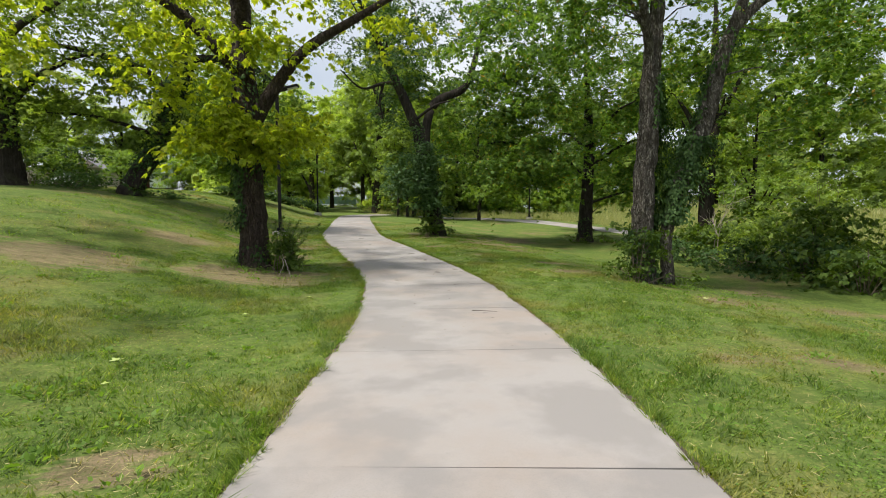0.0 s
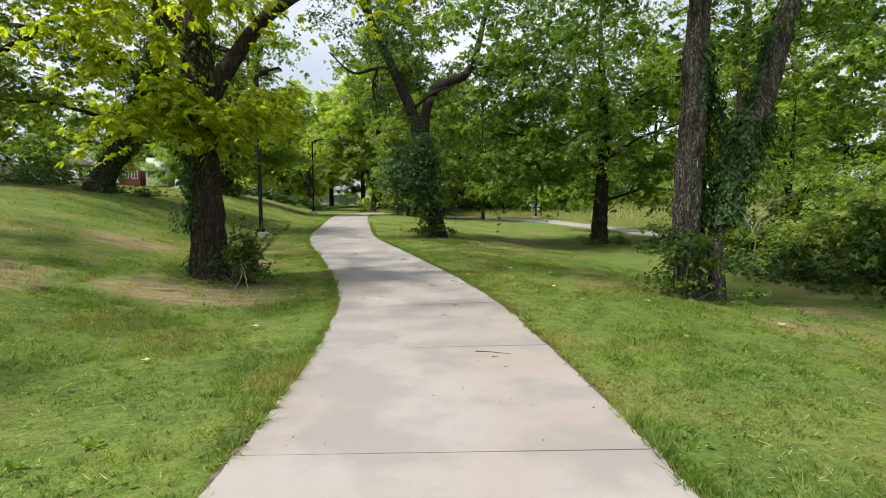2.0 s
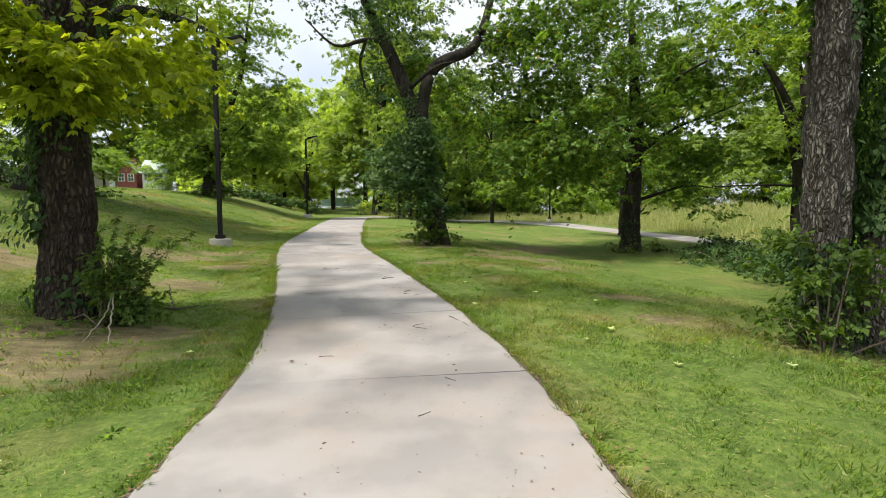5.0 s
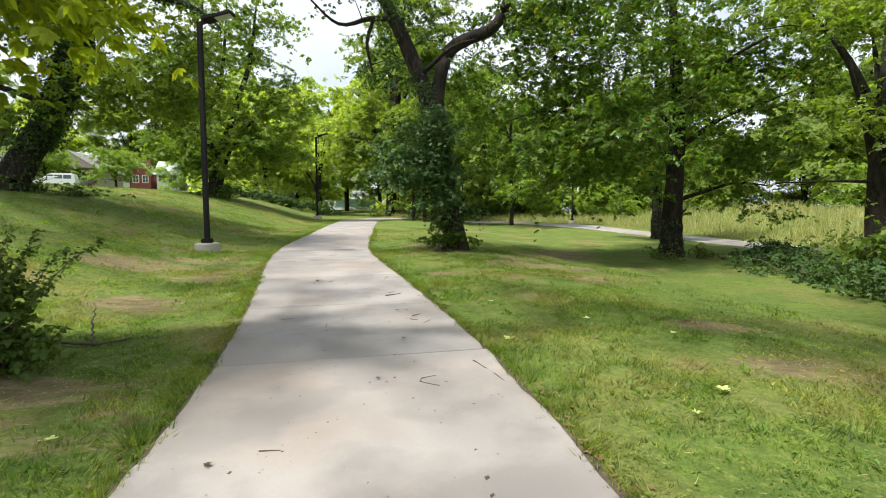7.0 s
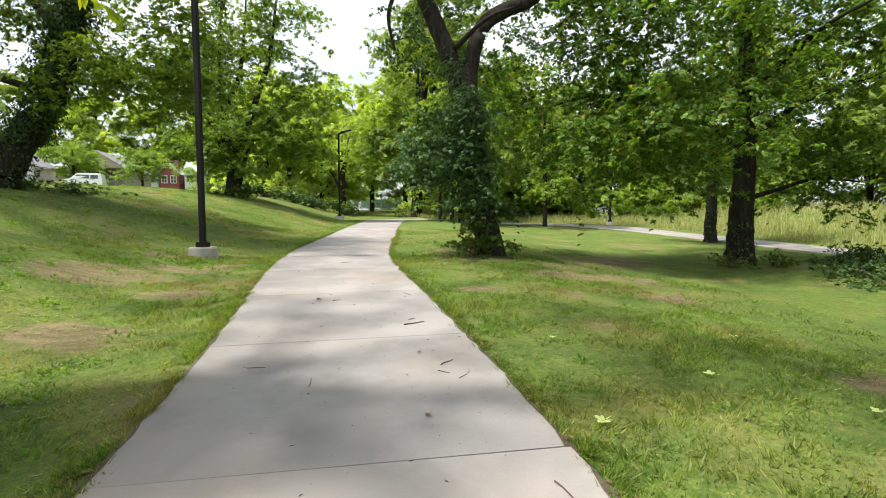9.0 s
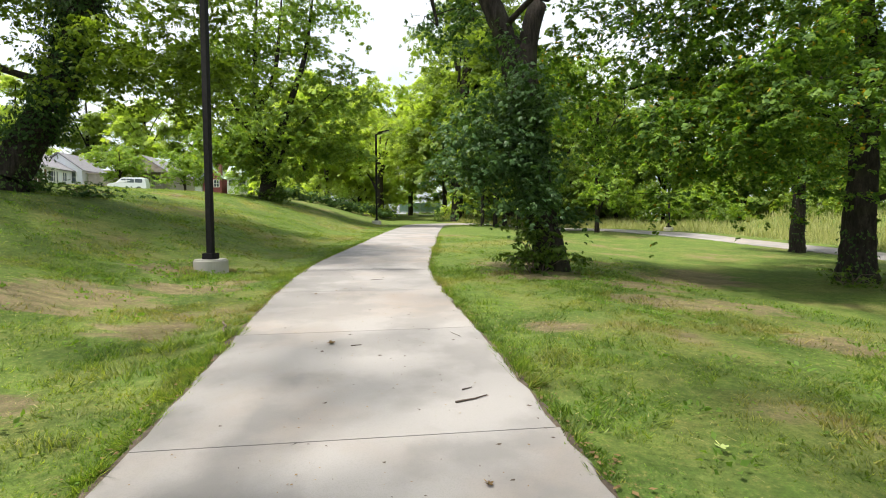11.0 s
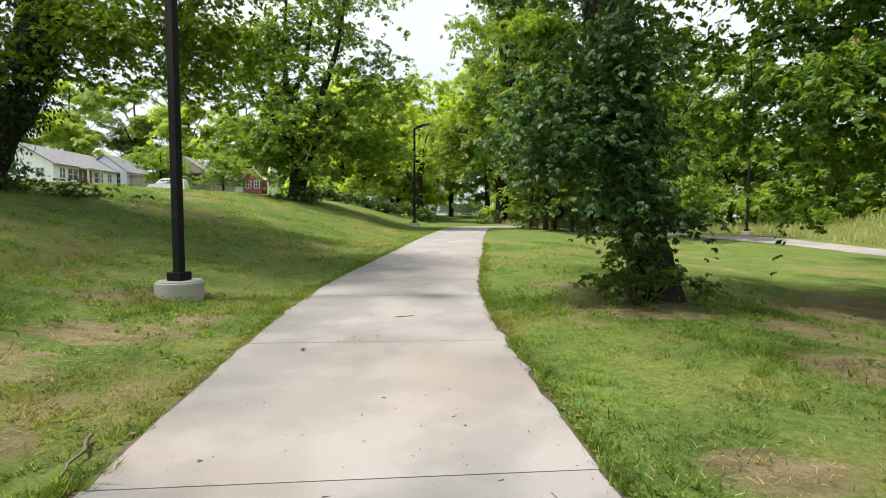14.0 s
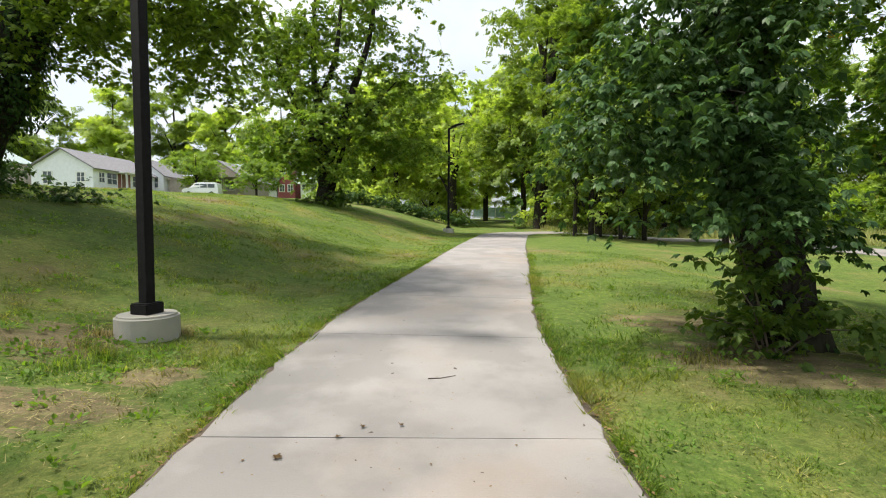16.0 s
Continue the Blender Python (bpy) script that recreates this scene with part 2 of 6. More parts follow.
def make_concrete(name, base, tint):
    """Broom-finished pale concrete with reddish clay stains, painted grey dapples and a different tone for each slab.
    """
    m, n, l, p = material(name)
    oi = n.new("ShaderNodeObjectInfo")
    stain = noise_node(n, l, 0.50, 5, 0.6)
    stain_dapple = noise_node(n, l, 1.25, 5, 0.55)
    fine = noise_node(n, l, 130, 3, 0.6)
    broom = noise_node(n, l, 30, 3, 0.6, None, (0.6, 8, 1))
    c = mix_node(n, l, ramp_node(n, l, stain.outputs["Fac"], [(0.44, G[0]), (0.62, (0.85, 0.85, 0.85))]).outputs["Color"], base, tint)
    # grey blotches: part stain, part soft leaf shade put into the colour
    c = mix_node(n, l, ramp_node(n, l, stain_dapple.outputs["Fac"], [(0.42, (0.75, 0.75, 0.75)), (0.54, G[0])]).outputs["Color"], c, tuple(v * 0.74 for v in base))
    c = mix_node(n, l, ramp_node(n, l, fine.outputs["Fac"], [(0.36, (0.35, 0.35, 0.35)), (0.52, G[0])]).outputs["Color"], c, tuple(v * 0.70 for v in base))
    tone = ramp_node(n, l, oi.outputs["Random"], [(0.0, (0.92, 0.925, 0.93)), (1.0, (1.04, 1.03, 1.02))])
    c = mix_node(n, l, 1.0, c, tone.outputs["Color"], "MULTIPLY")
    l.new(c, p.inputs["Base Color"])
    p.inputs["Roughness"].default_value = 0.85
    p.inputs["Specular IOR Level"].default_value = 0.25
    bump_node(n, l, broom.outputs["Fac"], 0.25, 0.006, p)
    return m


def plain(name, col, rough=0.6, metal=0.0, vary=0.12, scale=6.0):
    m, n, l, p = material(name)
    t = noise_node(n, l, scale, 5, 0.6)
    c = mix_node(n, l, ramp_node(n, l, t.outputs["Fac"], [(0.35, G[0]), (0.65, G[1])]).outputs["Color"], tuple(v * (1 - vary) for v in col), tuple(min(1, v * (1 + vary)) for v in col))
    l.new(c, p.inputs["Base Color"])
    p.inputs["Roughness"].default_value, p.inputs["Metallic"].default_value = rough, metal
    bump_node(n, l, t.outputs["Fac"], 0.1, 0.01, p)
    return m


M_GROUND = make_ground()
M_BLADE = make_blades()
M_PATH = make_concrete("pale_concrete", (0.304, 0.287, 0.284), (0.286, 0.243, 0.218))
M_FOOTING = make_concrete("grey_concrete", (0.52, 0.50, 0.46), (0.42, 0.38, 0.32))
M_BARK = make_bark("furrowed_bark", (0.040, 0.029, 0.022), (0.130, 0.100, 0.080), 0.7, 0.35)
M_BARK_GREY = make_bark("grey_bark", (0.055, 0.045, 0.037), (0.460, 0.420, 0.375), 0.9, 0.66)
M_BARK_DARK = make_bark("dark_bark", (0.017, 0.014, 0.012), (0.062, 0.051, 0.043))
M_LEAF_A = leafy("yellow_green_leaf", (0.160, 0.205, 0.028), (0.350, 0.390, 0.052), (0.50, 0.42, 0.05), 0.64)
M_LEAF_C = leafy("box_elder_leaf", (0.028, 0.066, 0.026), (0.100, 0.178, 0.062), None, 0.24, 0.42)
M_LEAF_D = leafy("maple_leaf", (0.056, 0.118, 0.032), (0.190, 0.290, 0.060), (0.45, 0.28, 0.04), 0.46, small=13.0)
M_LEAF_E = leafy("elm_leaf", (0.090, 0.142, 0.028), (0.225, 0.305, 0.054), small=12.0)
M_LEAF_G = leafy("ash_leaf", (0.102, 0.170, 0.038), (0.262, 0.366, 0.078), (0.36, 0.33, 0.05), small=9.0)
# distant crowns: haze and sunlight put into a paler leaf colour
M_LEAF_FAR = leafy("hazy_far_leaf", (0.225, 0.300, 0.076), (0.400, 0.475, 0.140), None, 0.5, small=5.5)
M_LEAF_MID = leafy("wood_leaf", (0.098, 0.150, 0.038), (0.245, 0.325, 0.078), small=8.0)
M_IVY = leafy("ivy_leaf", (0.024, 0.056, 0.018), (0.090, 0.155, 0.046), None, 0.2, 0.62)
M_SHRUB = leafy("shrub_leaf", (0.045, 0.082, 0.018), (0.130, 0.195, 0.038), None, 0.35)
M_CLOVER = leafy("clover_leaf", (0.098, 0.176, 0.034), (0.170, 0.268, 0.056), None, 0.42)
M_STEM = plain("twig_wood", (0.15, 0.115, 0.085), 0.85)
M_DEADWOOD = plain("grey_dead_wood", (0.34, 0.29, 0.25), 0.85)
M_POLE = plain("black_paint", (0.010, 0.009, 0.010), 0.75, 0.0, 0.25, 14)
M_POLE.node_tree.nodes["Principled BSDF"].inputs["Specular IOR Level"].default_value = 0.2
M_LENS = plain("lamp_lens", (0.55, 0.55, 0.52), 0.3)
M_STRAW = leafy("dry_straw", (0.26, 0.22, 0.10), (0.46, 0.40, 0.20), None, 0.15, 0.6)
M_MEADOW = leafy("meadow_grass", (0.23, 0.26, 0.10), (0.44, 0.42, 0.22), None, 0.3, 0.6)


# ---- mesh helpers ----
def mesh_object(name, v, f, mat, parent=None, smooth=False, label=""):
    """One mesh object from vertices and faces (arrays or lists)."""
    me = bpy.data.meshes.new(name)
    me.from_pydata([tuple(p) for p in v] if not isinstance(v, np.ndarray) else v.tolist(), [], f if isinstance(f, list) else f.tolist())
    me.materials.append(mat)
    if smooth:
        me.shade_smooth()
    ob = new(name, me)
    if parent is not None:
        ob.parent = parent
    if label:
        tagged(ob, label)
    return ob


def part(name, bm, mat, parent, label=""):
    me = bpy.data.meshes.new(name)
    bm.to_mesh(me)
    bm.free()
    me.materials.append(mat)
    ob = new(name, me)
    ob.parent = parent
    if label:
        tagged(ob, label)
    return ob


def quads_object(name, verts, per, mat, parent=None, label=""):
    """A mesh of many loose polygons: verts (n, per, 3); fast."""
    n = len(verts)
    me = bpy.data.meshes.new(name)
    me.vertices.add(n * per)
    me.vertices.foreach_set("co", verts.astype(np.float32).ravel())
    me.loops.add(n * per)
    me.loops.foreach_set("vertex_index", np.arange(n * per, dtype=np.int32))
    me.polygons.add(n)
    me.polygons.foreach_set("loop_start", np.arange(0, n * per, per, dtype=np.int32))
    me.polygons.foreach_set("loop_total", np.full(n, per, dtype=np.int32))
    me.update(calc_edges=True)
    me.materials.append(mat)
    ob = new(name, me)
    if parent is not None:
        ob.parent = parent
    if label:
        tagged(ob, label)
    return ob


def indexed_object(name, verts, faces, mat, parent=None, label="", smooth=False):
    """A mesh from an (n, 3) array of vertices and an (m, k) array of equal polygons; fast."""
    k = faces.shape[1]
    me = bpy.data.meshes.new(name)
    me.vertices.add(len(verts))
    me.vertices.foreach_set("co", verts.astype(np.float32).ravel())
    me.loops.add(len(faces) * k)
    me.loops.foreach_set("vertex_index", faces.astype(np.int32).ravel())
    me.polygons.add(len(faces))
    me.polygons.foreach_set("loop_start", np.arange(0, len(faces) * k, k, dtype=np.int32))
    me.polygons.foreach_set("loop_total", np.full(len(faces), k, dtype=np.int32))
    me.update(calc_edges=True)
    me.materials.append(mat)
    if smooth:
        me.shade_smooth()
    ob = new(name, me)
    if parent is not None:
        ob.parent = parent
    if label:
        tagged(ob, label)
    return ob


def smooth_line(pts, step):
    """Catmull-Rom through pts (rows of any width), resampled about every step."""
    p = np.array(pts, float)
    if len(p) == 2:
        k = max(2, int(np.linalg.norm(p[1, :3] - p[0, :3]) / step) + 1)
        return p[0] + (p[1] - p[0]) * np.linspace(0, 1, k)[:, None]
    e = np.vstack([2 * p[0] - p[1], p, 2 * p[-1] - p[-2]])
    out = []
    for i in range(1, len(e) - 2):
        k = max(1, int(np.linalg.norm(e[i + 1, :3] - e[i, :3]) / step))
        for s in np.arange(k) / k:
            a, b, c, d = e[i - 1], e[i], e[i + 1], e[i + 2]
            out.append(0.5 * (2 * b + (c - a) * s + (2 * a - 5 * b + 4 * c - d) * s ** 2 + (3 * b - a - 3 * c + d) * s ** 3))
    out.append(e[-2])
    return np.array(out)


def tube(line, sides, rough=0.0, rng=None, flare=0.0):
    """Vertices and quads of a tapered tube along line (x, y, z, r), with an uneven skin; flare widens its foot."""
    p, r = line[:, :3], np.maximum(line[:, 3], 0.002).copy()
    if flare:
        h = p[:, 2] - p[0, 2]
        r *= 1 + flare * np.exp(-h / 0.28)
    t = np.gradient(p, axis=0)
    t /= np.linalg.norm(t, axis=1)[:, None] + 1e-9
    up = np.where(np.abs(t[:, 2:3]) > 0.9, np.array([[1.0, 0, 0]]), np.array([[0, 0, 1.0]]))
    u = np.cross(up, t)
    u /= np.linalg.norm(u, axis=1)[:, None] + 1e-9
    w = np.cross(t, u)
    a = np.linspace(0, 2 * np.pi, sides, endpoint=False)
    k = np.ones((len(p), sides))
    if rough and rng is not None:
        lobes = sum(rng.uniform(0.3, 1) * np.cos(m * a[None, :] + rng.uniform(0, 6.3) + 0.35 * np.sin(p[:, 2:3] * rng.uniform(0.5, 1.6))) for m in (2, 3, 5, 7))
        k += rough * 0.35 * lobes + rough * rng.normal(0, 0.25, k.shape)
    v = p[:, None, :] + (r[:, None] * k)[:, :, None] * (np.cos(a)[None, :, None] * u[:, None, :] + np.sin(a)[None, :, None] * w[:, None, :])
    n = len(p)
    i, j = np.meshgrid(np.arange(n - 1), np.arange(sides), indexing="ij")
    f = np.stack([i * sides + j, i * sides + (j + 1) % sides, (i + 1) * sides + (j + 1) % sides, (i + 1) * sides + j], -1).reshape(-1, 4)
    return v.reshape(-1, 3), f


def join_tubes(tubes):
    vs, fs, o = [], [], 0
    for v, f in tubes:
        vs.append(v)
        fs.append(f + o)
        o += len(v)
    return np.vstack(vs), np.vstack(fs)


def unit(v):
    return v / (np.linalg.norm(v, axis=-1, keepdims=True) + 1e-9)


def leaves(rng, pos, size, droop=0.35, out=None, tilt=None, face=None):
    """Loose pointed leaves at pos: (m, 4, 3) quads."""
    n = len(pos)
    ang = rng.uniform(0, 2 * np.pi, n)
    d = np.stack([np.cos(ang), np.sin(ang), -rng.uniform(-0.3, 1.0, n) * 2 * droop], -1)
    if out is not None:
        d += 1.5 * out
    d = unit(d)
    t2 = np.zeros((n, 2)) if tilt is None else tilt
    nrm = unit(np.stack([rng.normal(0, 0.75, n) + t2[:, 0], rng.normal(0, 0.75, n) + t2[:, 1], np.ones(n)], -1))
    if face is not None:
        d = unit(np.stack([rng.normal(0, 0.5, n), rng.normal(0, 0.5, n), -np.ones(n)], -1) + 0.5 * face)
        nrm = unit(face + np.array([0, 0, 0.35]) + rng.normal(0, 0.35, (n, 3)))
    s = unit(np.cross(d, nrm))
    nn = np.cross(s, d)
    L = (size * rng.uniform(0.65, 1.25, n))[:, None]
    base, tip = pos, pos + d * L
    w = L * 0.30
    mid = pos + d * L * 0.45
    return np.stack([base, mid + s * w + nn * w * 0.25, tip - nn * L * 0.1, mid - s * w + nn * w * 0.25], 1)


def fans(rng, pos, size, out, tilt, k=5, wide=0.22, droop=0.45, loose=0.42):
    """Leaves as drooping fans of k pointed leaflets on one stalk: (n * k, 4, 3) quads. The fans of a spray share its tilt."""
    n = len(pos)
    up = unit(np.column_stack([tilt + rng.normal(0, loose, (n, 2)), np.ones(n)]))
    ax = unit(out - up * np.sum(out * up, 1)[:, None] * 0.8)
    side = unit(np.cross(ax, up))
    lin = np.linspace(-1, 1, k)[None, :]
    ang = 1.25 * lin + rng.normal(0, 0.16, (n, k))
    L = (size * rng.uniform(0.72, 1.2, (n, 1)) * (1 - 0.30 * np.abs(lin)) * rng.uniform(0.85, 1.12, (n, k)))[:, :, None]
    d = np.cos(ang)[:, :, None] * ax[:, None, :] + np.sin(ang)[:, :, None] * side[:, None, :]
    d[:, :, 2] -= droop * rng.uniform(0.4, 1.2, (n, k))
    d = unit(d)
    s = unit(np.cross(d, up[:, None, :]))
    nn = np.cross(s, d)
    w = L * wide
    p = pos[:, None, :]
    mid = p + d * L * 0.48
    tip = p + d * L
    tip[:, :, 2] -= 0.14 * L[:, :, 0]
    return np.stack([p + d * L * 0.05, mid + s * w + nn * w * 0.2, tip, mid - s * w + nn * w * 0.2], 2).reshape(-1, 4, 3)


# ---- lie of the land ----
CENTRE = [(-30, -9.5), (-12, -4.2), (-6, -2.1), (0, 0.08), (2.5, 0.96), (5, 1.70), (7, 2.20), (9.0, 2.60), (10.4, 2.75), (12, 2.80), (15, 2.745), (18, 2.61), (20, 2.565), (22, 2.66),
          (24.5, 2.98), (27.7, 3.42), (31, 3.82), (34, 4.20), (38, 4.80), (42, 5.45), (60, 6.5), (120, 8.0)]
PROFILE = [(-30, 0.05), (-8, 0.03), (0, 0.0), (3, 0.0), (7, -0.09), (10, -0.08), (12, -0.02), (14, 0.04), (16, 0.13), (20, 0.27), (28, 0.52), (40, 0.85), (50, 1.08), (70, 1.6), (90, 2.1), (120, 2.4)]
CY = np.arange(-30, 120.1, 0.3)
CX = np.interp(CY, *np.array(CENTRE).T)
CZ = np.interp(CY, *np.array(PROFILE).T)
ker = np.ones(5) / 5
CX[2:-2] = np.convolve(CX, ker, "valid")
CZ[2:-2] = np.convolve(CZ, ker, "valid")


def ease(t):
    t = np.clip(t, 0, 1)
    return t * t * (3 - 2 * t)


def ground_z(x, y):
    """Height of the land: a level path, a bank rising to the houses on one side, a gentle fall to the meadow on the other."""
    x, y = np.asarray(x, float), np.asarray(y, float)
    d = x - np.interp(y, CY, CX)
    z = np.interp(y, CY, CZ)
    u = np.maximum(-d - 2.4, 0)
    z = z + (1.9 * (1 - np.exp(-(u / 5.2) ** 1.7)) + 0.015 * np.minimum(u, 60) + 0.006 * np.clip(u - 15, 0, 45) ** 1.5) * (0.6 + 0.4 * ease((y - 8) / 10))
    z = z + 1.3 * ease((d - 20) / 10) * ease((50 - y) / 6)
    w = np.maximum(d - 1.4, 0)
    z = z - 0.55 * ease((w - 1.2) / 7.0) * (1 - 0.45 * ease((y - 28) / 14))
    z = z + 0.03 * np.sin(x * 0.9 + 1.3) * np.sin(y * 0.7) * ease((np.abs(d) - 1.5) / 3)
    return z


def gz(x, y):
    return float(ground_z(x, y))


def build_ground():
    def axis(lo, hi, a, b, fine):
        mid = np.arange(a, b, fine)
        left = a - np.cumsum(fine * 1.18 ** np.arange(1, 200))
        right = b + np.cumsum(fine * 1.18 ** np.arange(0, 200)) - fine
        return np.concatenate([np.sort(left[left > lo]), mid, right[right < hi]])
    xs, ys = axis(-1500, 1500, -16, 26, 0.4), axis(-600, 2500, -8, 48, 0.4)
    X, Y = np.meshgrid(xs, ys)
    Z = ground_z(X, Y)
    rng = np.random.default_rng(5)
    D = np.abs(X - np.interp(Y, CY, CX))
    Z = Z + rng.normal(0, 0.012, Z.shape) * (D > 1.6) - 0.05 * (D < 0.9) * (Y > -20) * (Y < 42)
    v = np.stack([X, Y, Z], -1).reshape(-1, 3)
    ny, nx = X.shape
    i, j = np.meshgrid(np.arange(ny - 1), np.arange(nx - 1), indexing="ij")
    f = np.stack([i * nx + j, i * nx + j + 1, (i + 1) * nx + j + 1, (i + 1) * nx + j], -1).reshape(-1, 4)
    ob = indexed_object("ground", v, f, M_GROUND, smooth=True)
    tagged(ob, "mown green lawn with dry straw patches and bare soil", "ground", kind="structure")
    return ob


build_ground()


def slab_mesh(name, line, half, mat, parent, lift, rng, thick=0.10, wob=0.012):
    """A concrete slab along line (x, y): closed, with slightly ragged sides."""
    p = np.array(line, float)
    t = unit(np.gradient(p, axis=0))
    s = np.stack([t[:, 1], -t[:, 0]], -1)
    k = np.array([-1.0, -0.985, -0.5, 0, 0.5, 0.985, 1.0])
    wobble = rng.normal(0, wob, (len(p), 2))
    off = k[None, :] * half
    off = off + np.where(k < -0.9, wobble[:, :1], 0) + np.where(k > 0.9, wobble[:, 1:], 0)
    xy = p[:, None, :] + s[:, None, :] * off[:, :, None]
    z = ground_z(xy[:, :, 0], xy[:, :, 1]) + lift
    z[:, 0] -= 0.012
    z[:, -1] -= 0.012
    top = np.concatenate([xy, z[:, :, None]], -1)
    bot = top.copy()
    bot[:, :, 2] -= thick
    n, m = len(p), len(k)
    v = np.vstack([top.reshape(-1, 3), bot.reshape(-1, 3)])
    f = []
    o = n * m
    for i in range(n - 1):
        for j in range(m - 1):
            a = i * m + j
            f.append((a, a + 1, a + m + 1, a + m))
        f.append((i * m, (i + 1) * m, (i + 1) * m + o, i * m + o))
        f.append((i * m + m - 1, i * m + m - 1 + o, (i + 1) * m + m - 1 + o, (i + 1) * m + m - 1))
    for i in (0, n - 1):
        for j in range(m - 1):
            a = i * m + j
            f.append((a, a + o, a + 1 + o, a + 1) if i == 0 else (a, a + 1, a + 1 + o, a + o))
    return mesh_object(name, v, f, mat, parent)


def build_path():
    """The walk: one slab after another with a narrow sawn joint between."""
    rng = np.random.default_rng(11)
    path = tagged(new("path"), "pale concrete footpath of square slabs with clay stains", "footpath", kind="structure")
    yy = np.arange(-9, 42.05, 0.15)
    main = np.stack([np.interp(yy, CY, CX), yy], -1)
    bend = smooth_line([(5.45, 42.1), (6.5, 44.0), (8.6, 45.0), (11.5, 45.0), (14.6, 43.9), (17.8, 41.4), (20.0, 37.5), (21.2, 32), (21.5, 26), (21.6, 20), (22.2, 12), (23.6, 4), (26, -6)], 0.3)
    p = np.vstack([main, bend[1:]])
    s = np.concatenate([[0], np.cumsum(np.linalg.norm(np.diff(p, axis=0), axis=1))])
    # one joint lies at y = 11.6; the others follow every 8 feet, a little less
    pitch = 2.36
    s0 = np.interp(11.60, main[:, 1], s[: len(main)]) % pitch
    cuts = np.arange(s0 - pitch, s[-1], pitch)
    for a, b in zip(cuts[:-1], cuts[1:]):
        if a < 0:
            continue
        q = np.linspace(a + 0.004, b - 0.004, 13)
        line = np.stack([np.interp(q, s, p[:, 0]), np.interp(q, s, p[:, 1])], -1)
        if a > 51:      # beyond the bend the walk lies on the fall of the meadow
            slab_mesh("slab", line, 1.245, M_PATH, path, 0.03, rng, 0.3)
        else:
            slab_mesh("slab", line, 1.245, M_PATH, path, 0.018, rng)
    return path


build_path()


# ---- trees ----
def grow(rng, skeleton, tips):
    """Bowed branches: each tip springs from the nearest wood grown so far, so that boughs fork again and again."""
    tubes = []
    sk = np.vstack(skeleton)
    sk = sk[sk[:, 2] > 0.3] if np.any(sk[:, 2] > 0.3) else sk
    room = len(tips) * 6 + len(sk)
    P, n = np.zeros((room, 4)), len(sk)
    P[:n] = sk
    near = [np.min(np.linalg.norm(sk[:, :3] - c, axis=1)) for c in tips]
    for i in np.argsort(near):
        c = tips[i]
        w = P[:n]
        d = np.linalg.norm(w[:, :3] - c, axis=1)
        b = w[np.argmin(d + 0.8 * np.maximum(w[:, 2] - c[2] + 0.15, 0) - 1.2 * np.minimum(w[:, 3], 0.12))]
        L = np.linalg.norm(c - b[:3])
        if L < 0.12:
            continue
        mid = 0.5 * (b[:3] + c) + rng.normal(0, 0.09 * L, 3) + np.array([0, 0, 0.10 * L])
        r = min(b[3] * 0.6, 0.010 + 0.013 * L)
        line = smooth_line([(*b[:3], r), (*mid, r * 0.7), (*c, max(0.005, r * 0.35))], 0.5)
        tubes.append(tube(line, 5 if r > 0.03 else 3))
        q = line[1:][:: max(1, len(line) // 5)][:5]
        P[n:n + len(q)] = q
        n += len(q)
    return tubes


def tips_in(rng, blobs):
    """Points for leaf sprays in ellipsoids (cx, cy, cz, rx, ry, rz, count): gathered in flat boughs, with gaps between."""
    out = []
    for cx, cy, cz, rx, ry, rz, n in blobs:
        m = max(2, round(n / 7))
        d = unit(rng.normal(0, 1, (m, 3)))
        r = rng.uniform(0.1, 1, m) ** 0.45
        c = d * r[:, None] * np.array([rx, ry, rz])
        k = rng.integers(0, m, n)
        size = min(0.62, 0.45 * min(rx, ry)) + 0.04 * rx
        t = c[k] + rng.normal(0, 1, (n, 3)) * np.array([size, size, 0.28 * size])
        t[:, 2] -= 0.18 * np.sum((t - c[k])[:, :2] ** 2, 1)
        out.append(np.array([cx, cy, cz]) + t)
    return np.vstack(out)


def spray(rng, tips, per, spread, flat=0.38):
    """Leaf places round each tip, the way outwards and the tilt that the leaves of one spray share."""
    m = len(tips)
    n, tw = m * per, min(per, max(3, per // 4))
    # twigs run out from each tip and droop; the leaves stand along them
    ang = rng.uniform(0, 2 * np.pi, (m, 1)) + 2 * np.pi * np.arange(tw)[None, :] / tw + rng.normal(0, 0.35, (m, tw))
    reach = spread * rng.uniform(0.6, 1.25, (m, 1)) * rng.uniform(0.55, 1.35, (m, tw))
    lift = rng.normal(0.0, 0.9 * flat, (m, tw))
    k = np.arange(per) % tw
    s = rng.uniform(0.12, 1.0, (m, per))
    a, r, up = ang[:, k], reach[:, k], lift[:, k]
    side = rng.choice([-1.0, 1.0], (m, per))
    g = np.stack([np.cos(a) * r * s, np.sin(a) * r * s, up * r * s - 0.55 * r * s * s], -1).reshape(n, 3)
    g = g + rng.normal(0, 0.07, (n, 3)) * spread
    tilt = np.repeat(rng.normal(0, 0.30, (m, 2)), per, 0)
    g[:, 2] -= np.sum(tilt * g[:, :2], 1)
    b = (a + 0.75 * side).ravel()
    out = np.stack([np.cos(b), np.sin(b), -0.35 - 0.5 * s.ravel()], -1)
    return np.repeat(tips, per, 0) + g, unit(out), tilt


